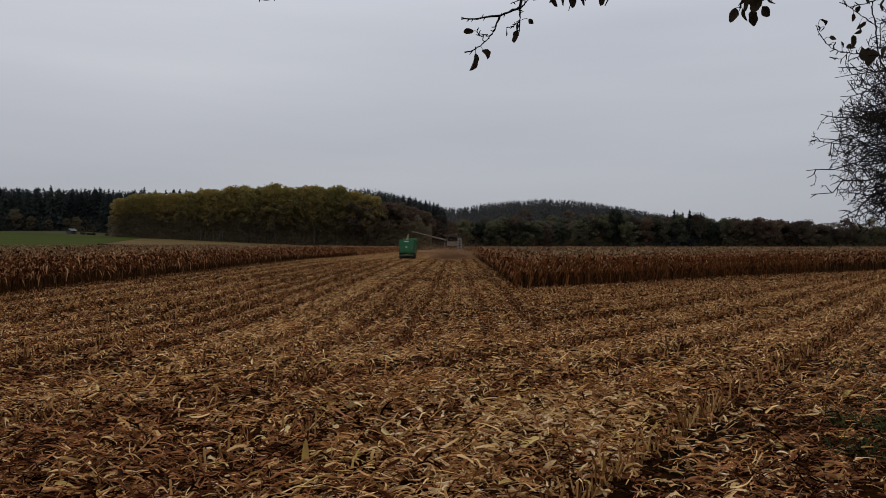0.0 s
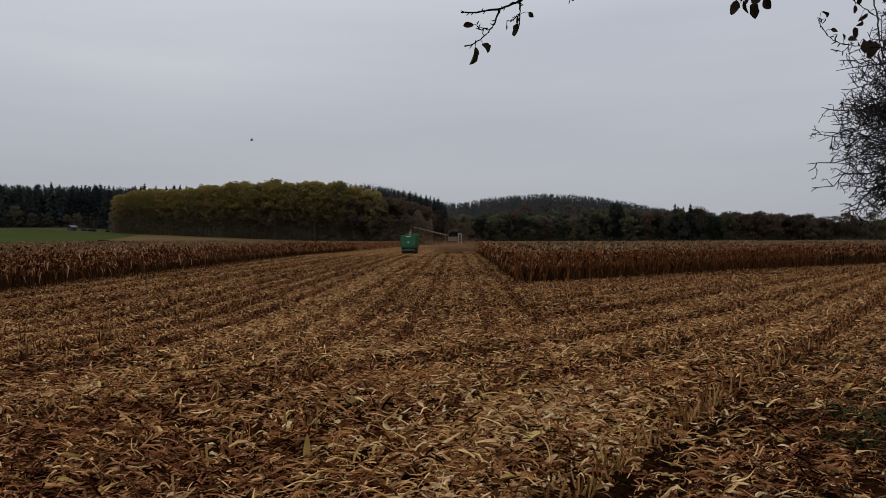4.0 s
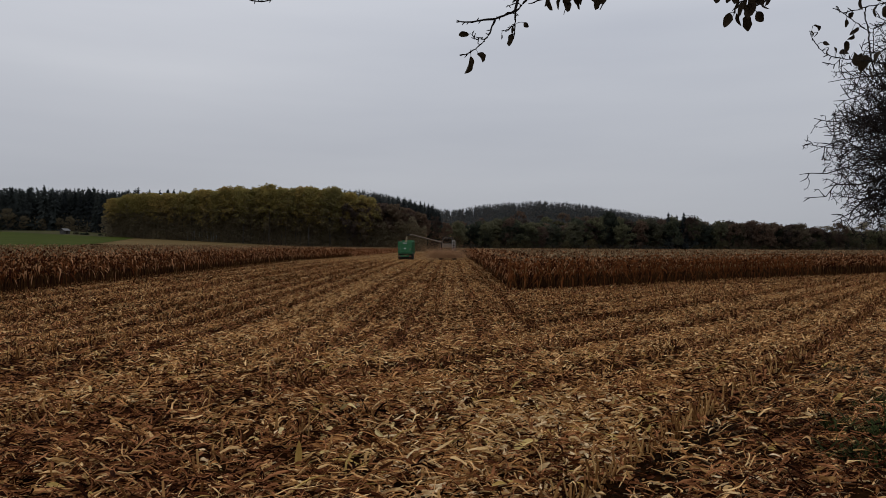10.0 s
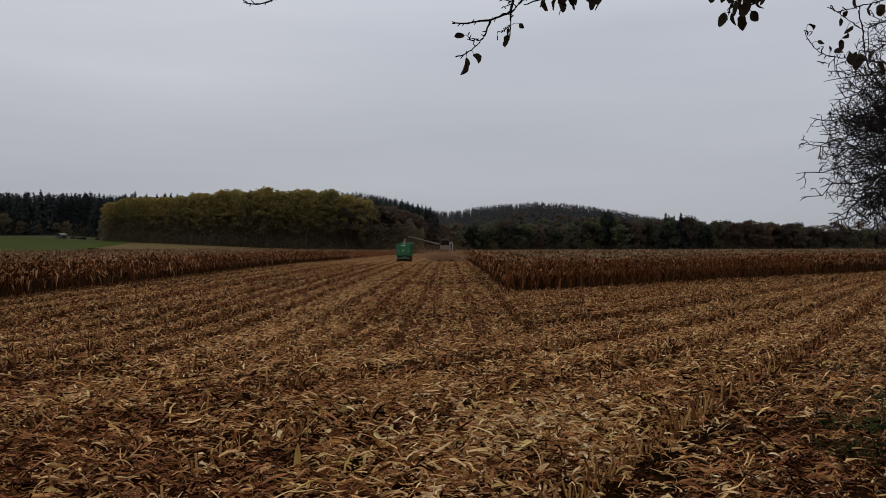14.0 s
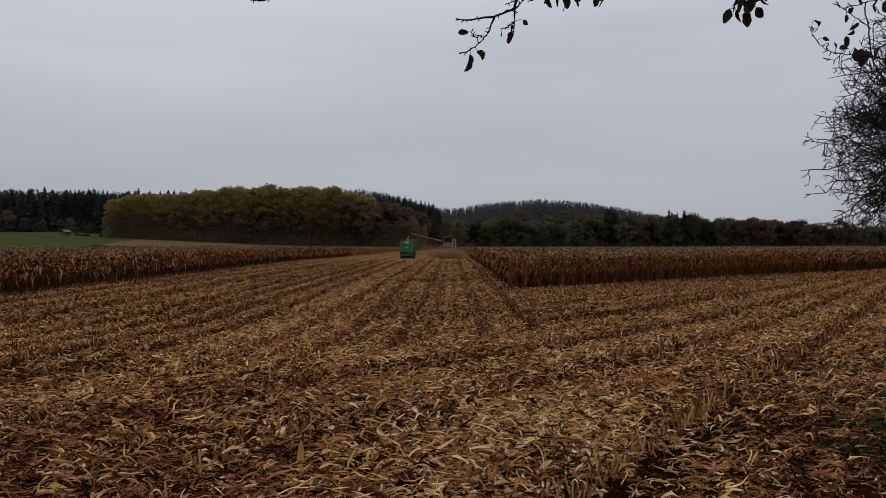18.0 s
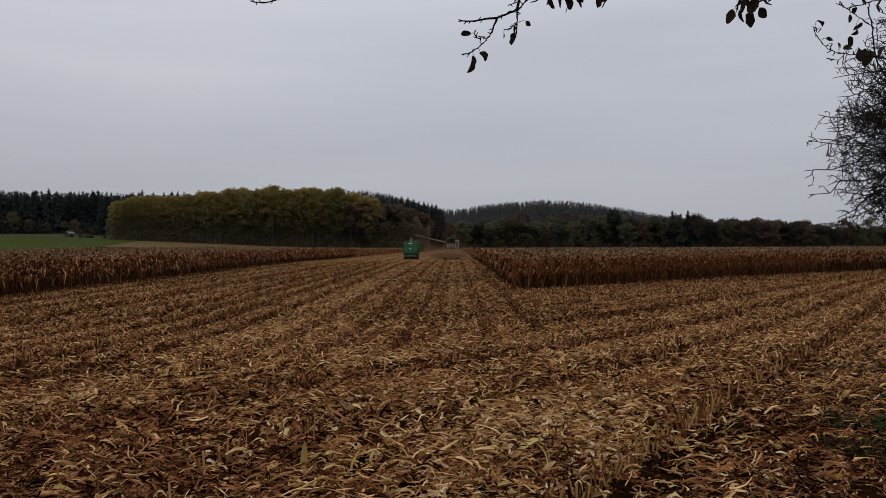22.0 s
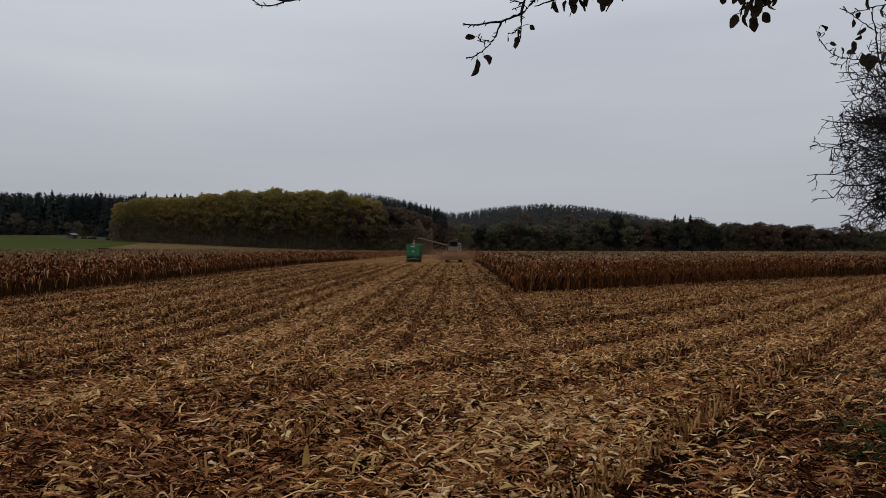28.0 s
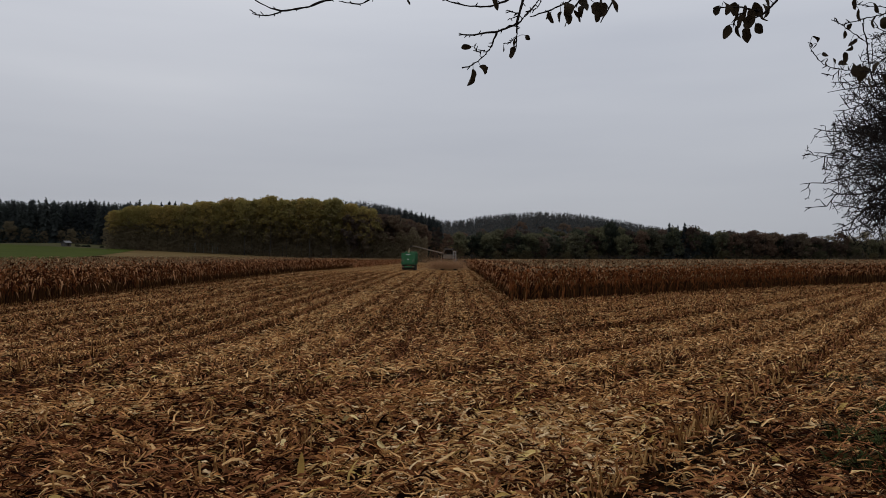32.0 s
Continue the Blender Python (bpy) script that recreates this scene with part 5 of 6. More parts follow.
part("badge", box(bmesh.new(), -0.12, 0.12, -0.15, -0.132, Z0 + 0.85, Z0 + 1.0, 0.005), M_WHITE, tail, "small pale badge")
for i in range(10):
    for x in (-W, W):
        part("side_stake", box(bmesh.new(), x - 0.02 + (0.024 if x > 0 else -0.024), x + 0.02 + (0.024 if x > 0 else -0.024), 0.2 + i * 0.74, 0.28 + i * 0.74, Z0, Z1 - 0.02, 0.01), M_GREEN, trailer)
for x, k in ((-0.87, 1), (0.87, -1)):
    plate = part("warning_plate", box(bmesh.new(), x - 0.17, x + 0.17, -0.17, -0.15, 1.55, 1.95, 0.004), M_GREEN, trailer, "plate with slanting pale stripes")
    for j in range(3):
        bm = bmesh.new()
        m = Matrix.Translation((x, -0.18, 1.63 + j * 0.13)) @ Matrix.Rotation(k * 0.6, 4, "Y") @ Matrix.Diagonal((0.34, 0.01, 0.045, 1))
        bmesh.ops.create_cube(bm, size=1, matrix=m)
        part("stripe", bm, M_PALE, plate)
part("bumper", box(bmesh.new(), -W + 0.05, W - 0.05, -0.2, -0.05, 0.55, 0.75, 0.03), M_GREEN, trailer)
for x in (-0.85, 0.85):
    part("tail_lamp", box(bmesh.new(), x - 0.14, x + 0.14, -0.225, -0.2, 0.59, 0.71, 0.01), M_RED, trailer)
    part("mudflap", box(bmesh.new(), x - 0.3, x + 0.3, 0.9, 0.94, 0.3, 0.9, 0.01), M_RUBBER, trailer)
# added dark panel that closes the see-through gap between the wheels
part("rear_skirt", box(bmesh.new(), -0.72, 0.72, 1.0, 1.06, 0.16, 0.7, 0.01), M_DARK, trailer, "dark panel filling the gap between the rear wheels")
part("chassis", box(box(bmesh.new(), -0.6, -0.45, 0, L, 0.72, 0.95, 0.02), 0.45, 0.6, 0, L, 0.72, 0.95, 0.02), M_DARK, trailer)
part("axle", bar(bar(bmesh.new(), (-0.85, 1.9, 0.62), (0.85, 1.9, 0.62), 0.08), (-0.85, 3.5, 0.62), (0.85, 3.5, 0.62), 0.08), M_DARK, trailer)
part("drawbar", bar(bar(bmesh.new(), (-0.5, L, 0.8), (0, L + 1.7, 0.6), 0.07), (0.5, L, 0.8), (0, L + 1.7, 0.6), 0.07), M_DARK, trailer)
part("silage_load", box(bmesh.new(), -W + 0.1, W - 0.1, 0.15, L - 0.2, Z0 + 0.1, 2.5, 0.1, (0.1, 0.1)), M_CHOP, trailer, "chopped maize filling the box")
trailer_wheels = [wheel(trailer, x, y, 0.62, 0.44) for x in (-0.96, 0.96) for y in (1.9, 3.5)]

# ---- the forage harvester ----
harv = thing("forage_harvester", pose(1.8, 104, 0), "pale dusty forage harvester with a long discharge spout", "harvester")
part("chassis", box(bmesh.new(), -0.75, 0.75, 0.4, 6.0, 0.75, 1.25, 0.05), M_DARK, harv)
part("engine_housing", box(bmesh.new(), -1.2, 1.2, 0.0, 2.9, 1.25, 2.75, 0.12, (0.06, 0.1)), M_DARK, harv)
hood = part("rear_hood", box(bmesh.new(), -0.95, 0.68, -0.14, -0.01, 2.02, 2.7, 0.05, (0.05, 0.02)), M_PALE, harv, "pale rear panel")
part("hood_badge", box(bmesh.new(), -0.7, 0.1, -0.165, -0.145, 2.4, 2.5, 0.005), M_PALE, hood)
for i in range(6):
    part("grille_slat", box(bmesh.new(), -1.0, 1.0, -0.1, -0.01, 1.32 + i * 0.1, 1.38 + i * 0.1, 0.01), M_DARK, harv)
bm = bmesh.new()
pts = [(-1.15, 2.76), (-0.62, 3.75), (0.62, 3.75), (1.15, 2.76), (0.95, 2.76), (0.5, 3.6), (-0.5, 3.6), (-0.95, 2.76)]
f_, b_ = [bm.verts.new((x, 0.1, z)) for x, z in pts], [bm.verts.new((x, 0.9, z)) for x, z in pts]
for q in ((0, 1, 6, 7), (1, 2, 5, 6), (2, 3, 4, 5)):
    bm.faces.new([f_[i] for i in q])
    bm.faces.new([b_[i] for i in reversed(q)])
for i in range(8):
    j = (i + 1) % 8
    bm.faces.new((f_[j], f_[i], b_[i], b_[j]))
part("engine_cowl", bm, M_COWL, harv, "dusty brown arched cowl")
part("radiator_screen", box(bmesh.new(), -0.8, 0.8, 0.95, 1.05, 2.76, 3.5, 0.03), M_DARK, harv)
cab = part("cab_frame", box(bmesh.new(), -0.95, 0.95, 3.6, 5.3, 3.65, 3.85, 0.06), M_DARK, harv, "dark cab roof")
part("cab_base", box(bmesh.new(), -0.95, 0.95, 3.6, 5.3, 1.5, 2.0, 0.06), M_PALE, harv)
for x in (-0.9, 0.9):
    for y in (3.65, 5.25):
        part("cab_pillar", bar(bmesh.new(), (x, y, 2.0), (x, y, 3.66), 0.05), M_DARK, cab)
    part("side_window", box(bmesh.new(), x - 0.01, x + 0.01, 3.72, 5.18, 2.02, 3.64), M_GLASS, cab)
part("rear_window", box(bmesh.new(), -0.84, 0.84, 3.62, 3.64, 2.02, 3.64), M_GLASS, cab)
part("windscreen", box(bmesh.new(), -0.84, 0.84, 5.26, 5.28, 2.02, 3.64), M_GLASS, cab)
part("beacon", bar(bmesh.new(), (0.5, 4.0, 3.84), (0.5, 4.0, 3.98), 0.06), material("beacon_amber", [(0.3, 0.12, 0.01), (0.4, 0.18, 0.02)], rough=0.3), harv)
for x in (-1.25, 1.25):
    part("side_panel", box(bmesh.new(), x - 0.05, x + 0.05, 0.2, 3.4, 1.35, 2.6, 0.03), M_PALE, harv)
rail = part("ladder", bar(bar(bar(bmesh.new(), (0.74, -0.22, 1.45), (0.74, -0.22, 3.2), 0.06), (1.2, -0.22, 1.45), (1.2, -0.22, 3.2), 0.06), (0.74, -0.22, 3.2), (1.2, -0.22, 3.2), 0.05), M_LADDER, harv, "pale ladder with rungs")
for i in range(7):
    part("rung", bar(bmesh.new(), (0.74, -0.22, 1.5 + i * 0.25), (1.2, -0.22, 1.5 + i * 0.25), 0.03), M_LADDER, rail)
part("exhaust", bar(bmesh.new(), (0.9, 2.4, 2.7), (0.9, 2.4, 3.6), 0.09), M_DARK, harv)
for x in (-1.0, 1.0):
    part("tail_lamp", box(bmesh.new(), x - 0.12, x + 0.12, -0.17, -0.14, 1.85, 1.94, 0.01), M_RED, harv)
part("maize_header", box(bmesh.new(), -2.6, 2.6, 7.0, 8.6, 0.3, 1.15, 0.1, (0.05, 0.3)), M_DARK, harv, "dark wide cutting header")
for i in range(8):
    bm = bmesh.new()
    bmesh.ops.create_cone(bm, cap_ends=True, segments=10, radius1=0.22, radius2=0.03, depth=1.3, matrix=Matrix.Translation((-2.45 + i * 0.7, 9.1, 0.45)) @ Matrix.Rotation(-math.pi / 2, 4, "X"))
    part("header_point", bm, M_PALE, harv)
part("feeder", box(bmesh.new(), -0.5, 0.5, 5.6, 7.1, 0.6, 1.3, 0.05), M_DARK, harv)
# spout: turret, long arm, bent end
part("turret", bar(bmesh.new(), (-0.35, 3.2, 2.5), (-0.35, 3.2, 3.0), 0.35, 16), M_DARK, harv)
t = np.linspace(0, 1, 9)
arm = np.stack([-0.5 - 5.9 * t, 3.2 - 0.6 * t, 2.78 + 1.48 * t], -1)
arm[-1] += (0, 0, -0.06)
mesh_object("spout_arm", *tubes(arm[None], np.linspace(0.13, 0.085, 9)[None], 6), [M_PALE], parent=harv, label="long pale spout arm", smooth=False)
end = np.array([[-6.36, 2.6, 4.2], [-6.56, 2.58, 4.17], [-6.72, 2.55, 4.02], [-6.82, 2.52, 3.82]])
mesh_object("deflector", *tubes(end[None], np.array([[0.11, 0.13, 0.12, 0.10]]), 6), [M_DARK], parent=harv)
n = 520
u = rng.random(n) ** 0.8
chop = np.stack([-6.82 - 0.28 * u + rng.normal(0, 0.07, n) * (0.6 + u), 2.5 + rng.normal(0, 0.08, n), 3.82 - 1.15 * u + rng.normal(0, 0.05, n)], -1)
mesh_object("crop_stream", *clumps(chop, 0.07, rng), [M_CHOP], parent=harv, label="stream of chopped pale maize falling")
harv_wheels = [wheel(harv, x, y, r, w) for x in (-1.15, 1.15) for y, r, w in ((1.0, 0.68, 0.5), (4.9, 0.98, 0.7))]


# ---- dust behind the harvester, in pieces that drift ----
def dust(name, n, sx, sy, sz, size, seed):
    r = np.random.default_rng(seed)
    c = r.normal(0, 1, (5, 3)) * np.array([sx, sy, sz]) * 0.6
    k = r.integers(0, 5, n)
    p = c[k] + r.normal(0, 1, (n, 3)) * np.array([sx, sy, sz]) * 0.6
    p[:, 2] = np.abs(p[:, 2] + sz * 0.8)
    ob = mesh_object(name, *clumps(p, size, r), [M_DUST])
    return tagged(ob, "thin brown dust cloud behind the harvester", "dust", kind="stuff")


dust_low = dust("dust_cloud", 30000, 2.0, 1.4, 0.62, 0.037, 1)
dust_mid = dust("dust_cloud", 16000, 2.7, 1.6, 0.8, 0.029, 2)
dust_high = dust("dust_cloud", 14000, 2.6, 2.2, 2.1, 0.020, 3)

# ---- overhanging fruit tree at the camera's bank ----
fruit_tree = thing("fruit_tree", pose(3.4, 0.9, float(gz(3.4, 0.9)) - 0.05), "old fruit tree with bare twigs and a few withered leaves", "tree")
FT = np.array([3.4, 0.9, float(gz(3.4, 0.9)) - 0.05])


def curve(points, n=9):
    """A smooth line through the given points."""
    p = np.array(points, float)
    s = np.concatenate([[0], np.cumsum(np.linalg.norm(np.diff(p, axis=0), axis=1))])
    t = np.linspace(0, s[-1], n)
    q = np.stack([np.interp(t, s, p[:, i]) for i in range(3)], 1)
    q[1:-1] = 0.25 * q[:-2] + 0.5 * q[1:-1] + 0.25 * q[2:]
    return q


bark_points, stem_ends = [], []


def fruit_branch(name, points, r0, r1, n=9, knots=True, seed=0):
    P = curve(points, n) - FT
    if knots:
        bark_points.append(P.copy())
    r = np.linspace(r0, r1, n)
    g = np.random.default_rng(seed)
    if knots:
        P[1:-1] += g.normal(0, 0.0012, (n - 2, 3))
        r = r * g.uniform(0.8, 1.35, n)
    br = mesh_object(name, *tubes(P[None], r[None], 6), [M_TWIG], parent=fruit_tree, smooth=True)
    if knots and r0 < 0.0095:
        for k in range(1, n - 1):
            if g.random() < 0.55:
                d = unit(P[k] - P[k - 1])
                w = unit(d * 0.6 + g.normal(0, 0.6, 3) * np.array([1, 0.4, 1]))
                L = g.uniform(0.006, 0.022)
                S = P[k] + w * L * np.linspace(0, 1, 3)[:, None]
                mesh_object("spur", *tubes(S[None], np.array([[0.0022, 0.002, 0.0012]]), 5), [M_TWIG], parent=fruit_tree, smooth=True)
    return br


def fruit_leaf(at, length, wide, droop, turn, parent=None, seed=0):
    """A withered leaf, cupped, with a stem, hanging from at."""
    g = np.random.default_rng(seed)
    t = np.linspace(0, 1, 14)
    prof = np.interp(t, [0, 0.06, 0.2, 0.42, 0.68, 0.86, 0.95, 1], [0.1, 0.42, 0.84, 1.0, 0.92, 0.66, 0.36, 0.06]) * (1 + 0.09 * np.sin(t * g.uniform(6, 14) + g.uniform(0, 6)) + g.normal(0, 0.03, 14))
    d = np.array([math.cos(turn) * math.cos(droop), 0.25 * math.sin(turn), -math.sin(droop)])
    d /= np.linalg.norm(d)
    s = np.cross(d, np.array([0.9 * g.normal(), 1.0, 0.35 * g.normal()]))
    s /= np.linalg.norm(s)
    nrm = np.cross(d, s)
    mid = np.array(at)[None] + d * length * t[:, None] + nrm * (0.18 * length * np.sin(t * 3) * g.normal())[:, None] - FT
    twist, cup, lop = g.normal(0, 0.8), g.uniform(0.2, 1.0), g.uniform(0.7, 1.3)
    V, F = [], []
    for k, (q, w) in enumerate(zip(mid, prof)):
        a = twist * k / 13
        sk, nk = s * math.cos(a) + nrm * math.sin(a), nrm * math.cos(a) - s * math.sin(a)
        V += [q - sk * wide * w * lop + nk * wide * w * cup, q, q + sk * wide * w / lop + nk * wide * w * cup]
        if k:
            b = 3 * k
            F += [(b - 3, b - 2, b + 1, b), (b - 2, b - 1, b + 2, b + 1)]
    return mesh_object("leaf", np.array(V), np.array(F), [M_FLEAF], parent=fruit_tree, smooth=True)


# trunk and limbs above the camera
fruit_branch("trunk", [(3.4, 0.9, FT[2]), (3.38, 0.95, 2.4), (3.3, 1.05, 3.6), (3.2, 1.2, 4.6)], 0.16, 0.10, 10, False)
fruit_branch("limb", [(3.2, 1.2, 4.5), (2.4, 2.0, 4.75), (1.4, 2.5, 4.5), (0.45, 2.7, 4.15), (-0.35, 2.65, 3.72)], 0.055, 0.008, 14)
fruit_branch("limb", [(3.25, 1.1, 4.2), (2.6, 2.0, 4.45), (2.0, 2.55, 4.2), (1.72, 2.6, 3.75)], 0.05, 0.01, 12)


def spot(u, v, deep=2.6):
    """A place on the upright plane of the hanging twigs, from its sideways and upward slope as seen from the bank."""
    return (u * deep, deep, 2.6 + v * deep)


def hanging(twigs, leaves, seed):
    """Twigs, each from its thick end, and their leaves: sideways and upward slopes, sizes in metres."""
    for i, (line_, r0, r1) in enumerate(twigs):
        fruit_branch("twig", [spot(u, v) for u, v in line_], r0, r1, 4 * len(line_), True, seed + i)
    for i, (u, v, size_, droop) in enumerate(leaves):
        at = spot(u, v, 2.6 + 0.04 * math.sin(i * 2.3 + seed))
        stem_ends.append((np.array(at) - FT, fruit_leaf(at, size_, size_ * (0.26 + 0.10 * math.sin(i * 1.7 + seed)), droop + 0.35 * math.sin(i * 3.1 + seed), 0.0, seed=seed + 50 + i)))


# thin twigs hanging from the limb
hanging([
    ([(-0.066, 0.419), (-0.115, 0.382), (-0.164, 0.37), (-0.197, 0.358), (-0.231, 0.353), (-0.254, 0.36), (-0.269, 0.369)], 0.006, 0.002),
    ([(-0.231, 0.353), (-0.246, 0.347), (-0.261, 0.346), (-0.277, 0.355)], 0.0028, 0.0016),
    ([(-0.074, 0.403), (-0.103, 0.37), (-0.117, 0.363), (-0.148, 0.368)], 0.0035, 0.0015),
    ([(-0.115, 0.372), (-0.113, 0.38), (-0.103, 0.395)], 0.002, 0.0015),
], [
    (-0.049, 0.372, 0.027, 1.5),
], 300)
# forked twig with a few leaves
hanging([
    ([(0.147, 0.42), (0.102, 0.372), (0.07, 0.36), (0.041, 0.361), (0.006, 0.369), (-0, 0.374)], 0.0055, 0.002),
    ([(0.135, 0.428), (0.121, 0.379), (0.116, 0.358), (0.11, 0.336)], 0.007, 0.0048),
    ([(0.11, 0.336), (0.082, 0.324), (0.049, 0.32), (0.026, 0.319)], 0.0045, 0.002),
    ([(0.082, 0.324), (0.072, 0.301), (0.056, 0.282), (0.042, 0.274), (0.031, 0.271)], 0.0038, 0.0018),
    ([(0.11, 0.336), (0.11, 0.313), (0.108, 0.295)], 0.0035, 0.0018),
    ([(0.11, 0.316), (0.1, 0.309), (0.092, 0.307)], 0.0022, 0.0013),
    ([(0.064, 0.297), (0.051, 0.294), (0.049, 0.305)], 0.0024, 0.0013),
], [
    (0.075, 0.374, 0.053, 1.5), (0.047, 0.27, 0.069, 1.65), (0.057, 0.275, 0.040, 1.4), (0.044, 0.302, 0.038, 2.75),
    (0.091, 0.302, 0.020, 1.9), (0.107, 0.303, 0.049, 1.6), (0.123, 0.319, 0.024, 1), (0.107, 0.313, 0.027, 1.5),
], 400)
# short twigs with bunched leaves
hanging([
    ([(0.11, 0.334), (0.131, 0.356), (0.143, 0.371), (0.151, 0.387)], 0.0035, 0.0028),
    ([(0.116, 0.351), (0.102, 0.353), (0.096, 0.356)], 0.002, 0.0014),
    ([(0.115, 0.348), (0.1, 0.343), (0.097, 0.341)], 0.002, 0.0014),
    ([(0.123, 0.353), (0.139, 0.358), (0.146, 0.369)], 0.002, 0.0014),
    ([(0.213, 0.396), (0.188, 0.369), (0.16, 0.356), (0.129, 0.346)], 0.0045, 0.0018),
    ([(0.213, 0.388), (0.188, 0.35), (0.18, 0.331)], 0.0035, 0.0018),
    ([(0.279, 0.412), (0.246, 0.363), (0.232, 0.338)], 0.0045, 0.002),
], [
    (0.156, 0.354, 0.049, 1.3), (0.16, 0.353, 0.035, 2), (0.174, 0.354, 0.044, 1.8), (0.183, 0.367, 0.058, 1.5),
    (0.193, 0.356, 0.053, 1.2), (0.207, 0.363, 0.049, 1.6), (0.223, 0.367, 0.058, 1.3), (0.23, 0.361, 0.062, 1.7),
    (0.248, 0.371, 0.053, 1.2), (0.238, 0.367, 0.058, 1.9), (0.201, 0.371, 0.053, 1), (0.176, 0.367, 0.044, 1.1),
    (0.213, 0.369, 0.053, 1.9), (0.232, 0.374, 0.058, 1.4), (0.188, 0.35, 0.040, 1.7),
], 500)
# leafy twig end
hanging([
    ([(0.51, 0.422), (0.491, 0.372), (0.468, 0.351), (0.451, 0.342)], 0.006, 0.0028),
    ([(0.464, 0.355), (0.431, 0.362), (0.396, 0.359)], 0.0035, 0.0018),
    ([(0.442, 0.355), (0.427, 0.345), (0.425, 0.335)], 0.0026, 0.0014),
], [
    (0.419, 0.335, 0.058, 1.9), (0.429, 0.334, 0.049, 1.2), (0.443, 0.331, 0.060, 1.4), (0.458, 0.337, 0.044, 1),
    (0.45, 0.359, 0.071, 1.6), (0.442, 0.364, 0.067, 1.9), (0.411, 0.369, 0.053, 1.3), (0.404, 0.363, 0.040, 2),
    (0.47, 0.374, 0.053, 1.2), (0.464, 0.357, 0.053, 1), (0.427, 0.368, 0.053, 1.5), (0.456, 0.368, 0.062, 1.2),
    (0.437, 0.351, 0.058, 1.6), (0.468, 0.365, 0.053, 1.7), (0.448, 0.349, 0.053, 1.5), (0.431, 0.355, 0.040, 2.1),
], 600)
# long twig with scattered leaves
hanging([
    ([(0.691, 0.364), (0.650, 0.353), (0.622, 0.346), (0.598, 0.340), (0.583, 0.336), (0.568, 0.343)], 0.0030, 0.0012),
    ([(0.583, 0.336), (0.598, 0.325), (0.620, 0.311)], 0.0017, 0.0015),
    ([(0.614, 0.338), (0.620, 0.311), (0.622, 0.288), (0.627, 0.260), (0.640, 0.238)], 0.0024, 0.0022),
    ([(0.691, 0.357), (0.642, 0.362), (0.6, 0.366)], 0.0022, 0.0012),
], [
    (0.573, 0.346, 0.030, 0.9), (0.608, 0.359, 0.048, 1.6), (0.635, 0.351, 0.056, 1.5), (0.645, 0.347, 0.046, 1.7), (0.588, 0.327, 0.030, 1.5),
    (0.606, 0.315, 0.046, 2.7), (0.596, 0.309, 0.034, 1.9), (0.598, 0.337, 0.026, 2.4), (0.602, 0.374, 0.044, 1.2), (0.629, 0.368, 0.044, 1.3),
], 700)
# drooping twig with curled leaves
hanging([
    ([(0.691, 0.255), (0.651, 0.262), (0.622, 0.267), (0.582, 0.271), (0.559, 0.276), (0.549, 0.284), (0.541, 0.297), (0.537, 0.303)], 0.0032, 0.0011),
    ([(0.582, 0.271), (0.570, 0.262), (0.557, 0.264)], 0.0015, 0.0009),
    ([(0.600, 0.269), (0.590, 0.262), (0.578, 0.259)], 0.0015, 0.0009),
    ([(0.640, 0.238), (0.652, 0.226), (0.672, 0.215)], 0.0024, 0.0026),
], [
    (0.540, 0.318, 0.031, 0.5), (0.534, 0.310, 0.026, 1.4), (0.547, 0.308, 0.026, 2.0), (0.554, 0.293, 0.028, 0.6), (0.563, 0.286, 0.027, 1.4), (0.571, 0.287, 0.026, 1.7),
    (0.588, 0.296, 0.042, 1.2), (0.600, 0.280, 0.056, 1.5), (0.617, 0.276, 0.070, 1.5), (0.621, 0.262, 0.062, 1.6), (0.611, 0.279, 0.046, 1.9), (0.578, 0.278, 0.038, 0.4), (0.637, 0.282, 0.058, 1.5), (0.641, 0.265, 0.056, 1.4),
], 800)

# ---- stems that hold the leaves to the twigs ----
bark_all = np.concatenate(bark_points)
for at, leaf_ in stem_ends:
    near_ = bark_all[np.argmin(np.linalg.norm((bark_all - at) * np.array([1, 0.5, 1]), axis=1))]
    if np.linalg.norm(near_ - at) < 0.25:
        u_ = np.linspace(0, 1, 5)[:, None]
        P = near_ + (at - near_) * u_ + np.array([0, 0, 0.12]) * np.linalg.norm(at - near_) * np.sin(u_ * math.pi)
        stem_ = mesh_object("leaf_stem", *tubes(P[None], np.linspace(0.0012, 0.0009, 5)[None], 4), [M_TWIG], parent=leaf_)

# ---- bare tree at the field's rim ----
RT_X, RT_Y = 8.75, 12.2
rim_tree = thing("bare_tree", pose(RT_X, RT_Y, float(gz(RT_X, RT_Y)) - 0.05), "bare bushy tree with fine drooping twigs", "tree")
rt_base = float(gz(RT_X, RT_Y)) - 0.05
tr = np.random.default_rng(77)


def reach(u, v, deep):
    """A place seen from the bank at these sideways and upward slopes, in the tree's own space."""
    return np.array([u * deep - RT_X, deep - RT_Y, 2.6 + v * deep - rt_base])


def crooked(start, way, length, sag, steps, kink):
    """A twig that changes its way at every bud."""
    p, d, out = np.array(start, float), unit(np.array(way, float)), [np.array(start, float)]
    for k in range(steps - 1):
        d = unit(d + tr.normal(0, kink, 3) + np.array([0, 0, -sag / (steps - 1)]))
        p = p + d * length / (steps - 1)
        out.append(p)
    return np.array(out)


levels = [[], [], [], [], []]
t6 = np.linspace(0, 1, 6)[:, None]
levels[0].append(np.array([0.15, 0, 7.6]) * t6 + np.sin(t6 * 4) * 0.06)
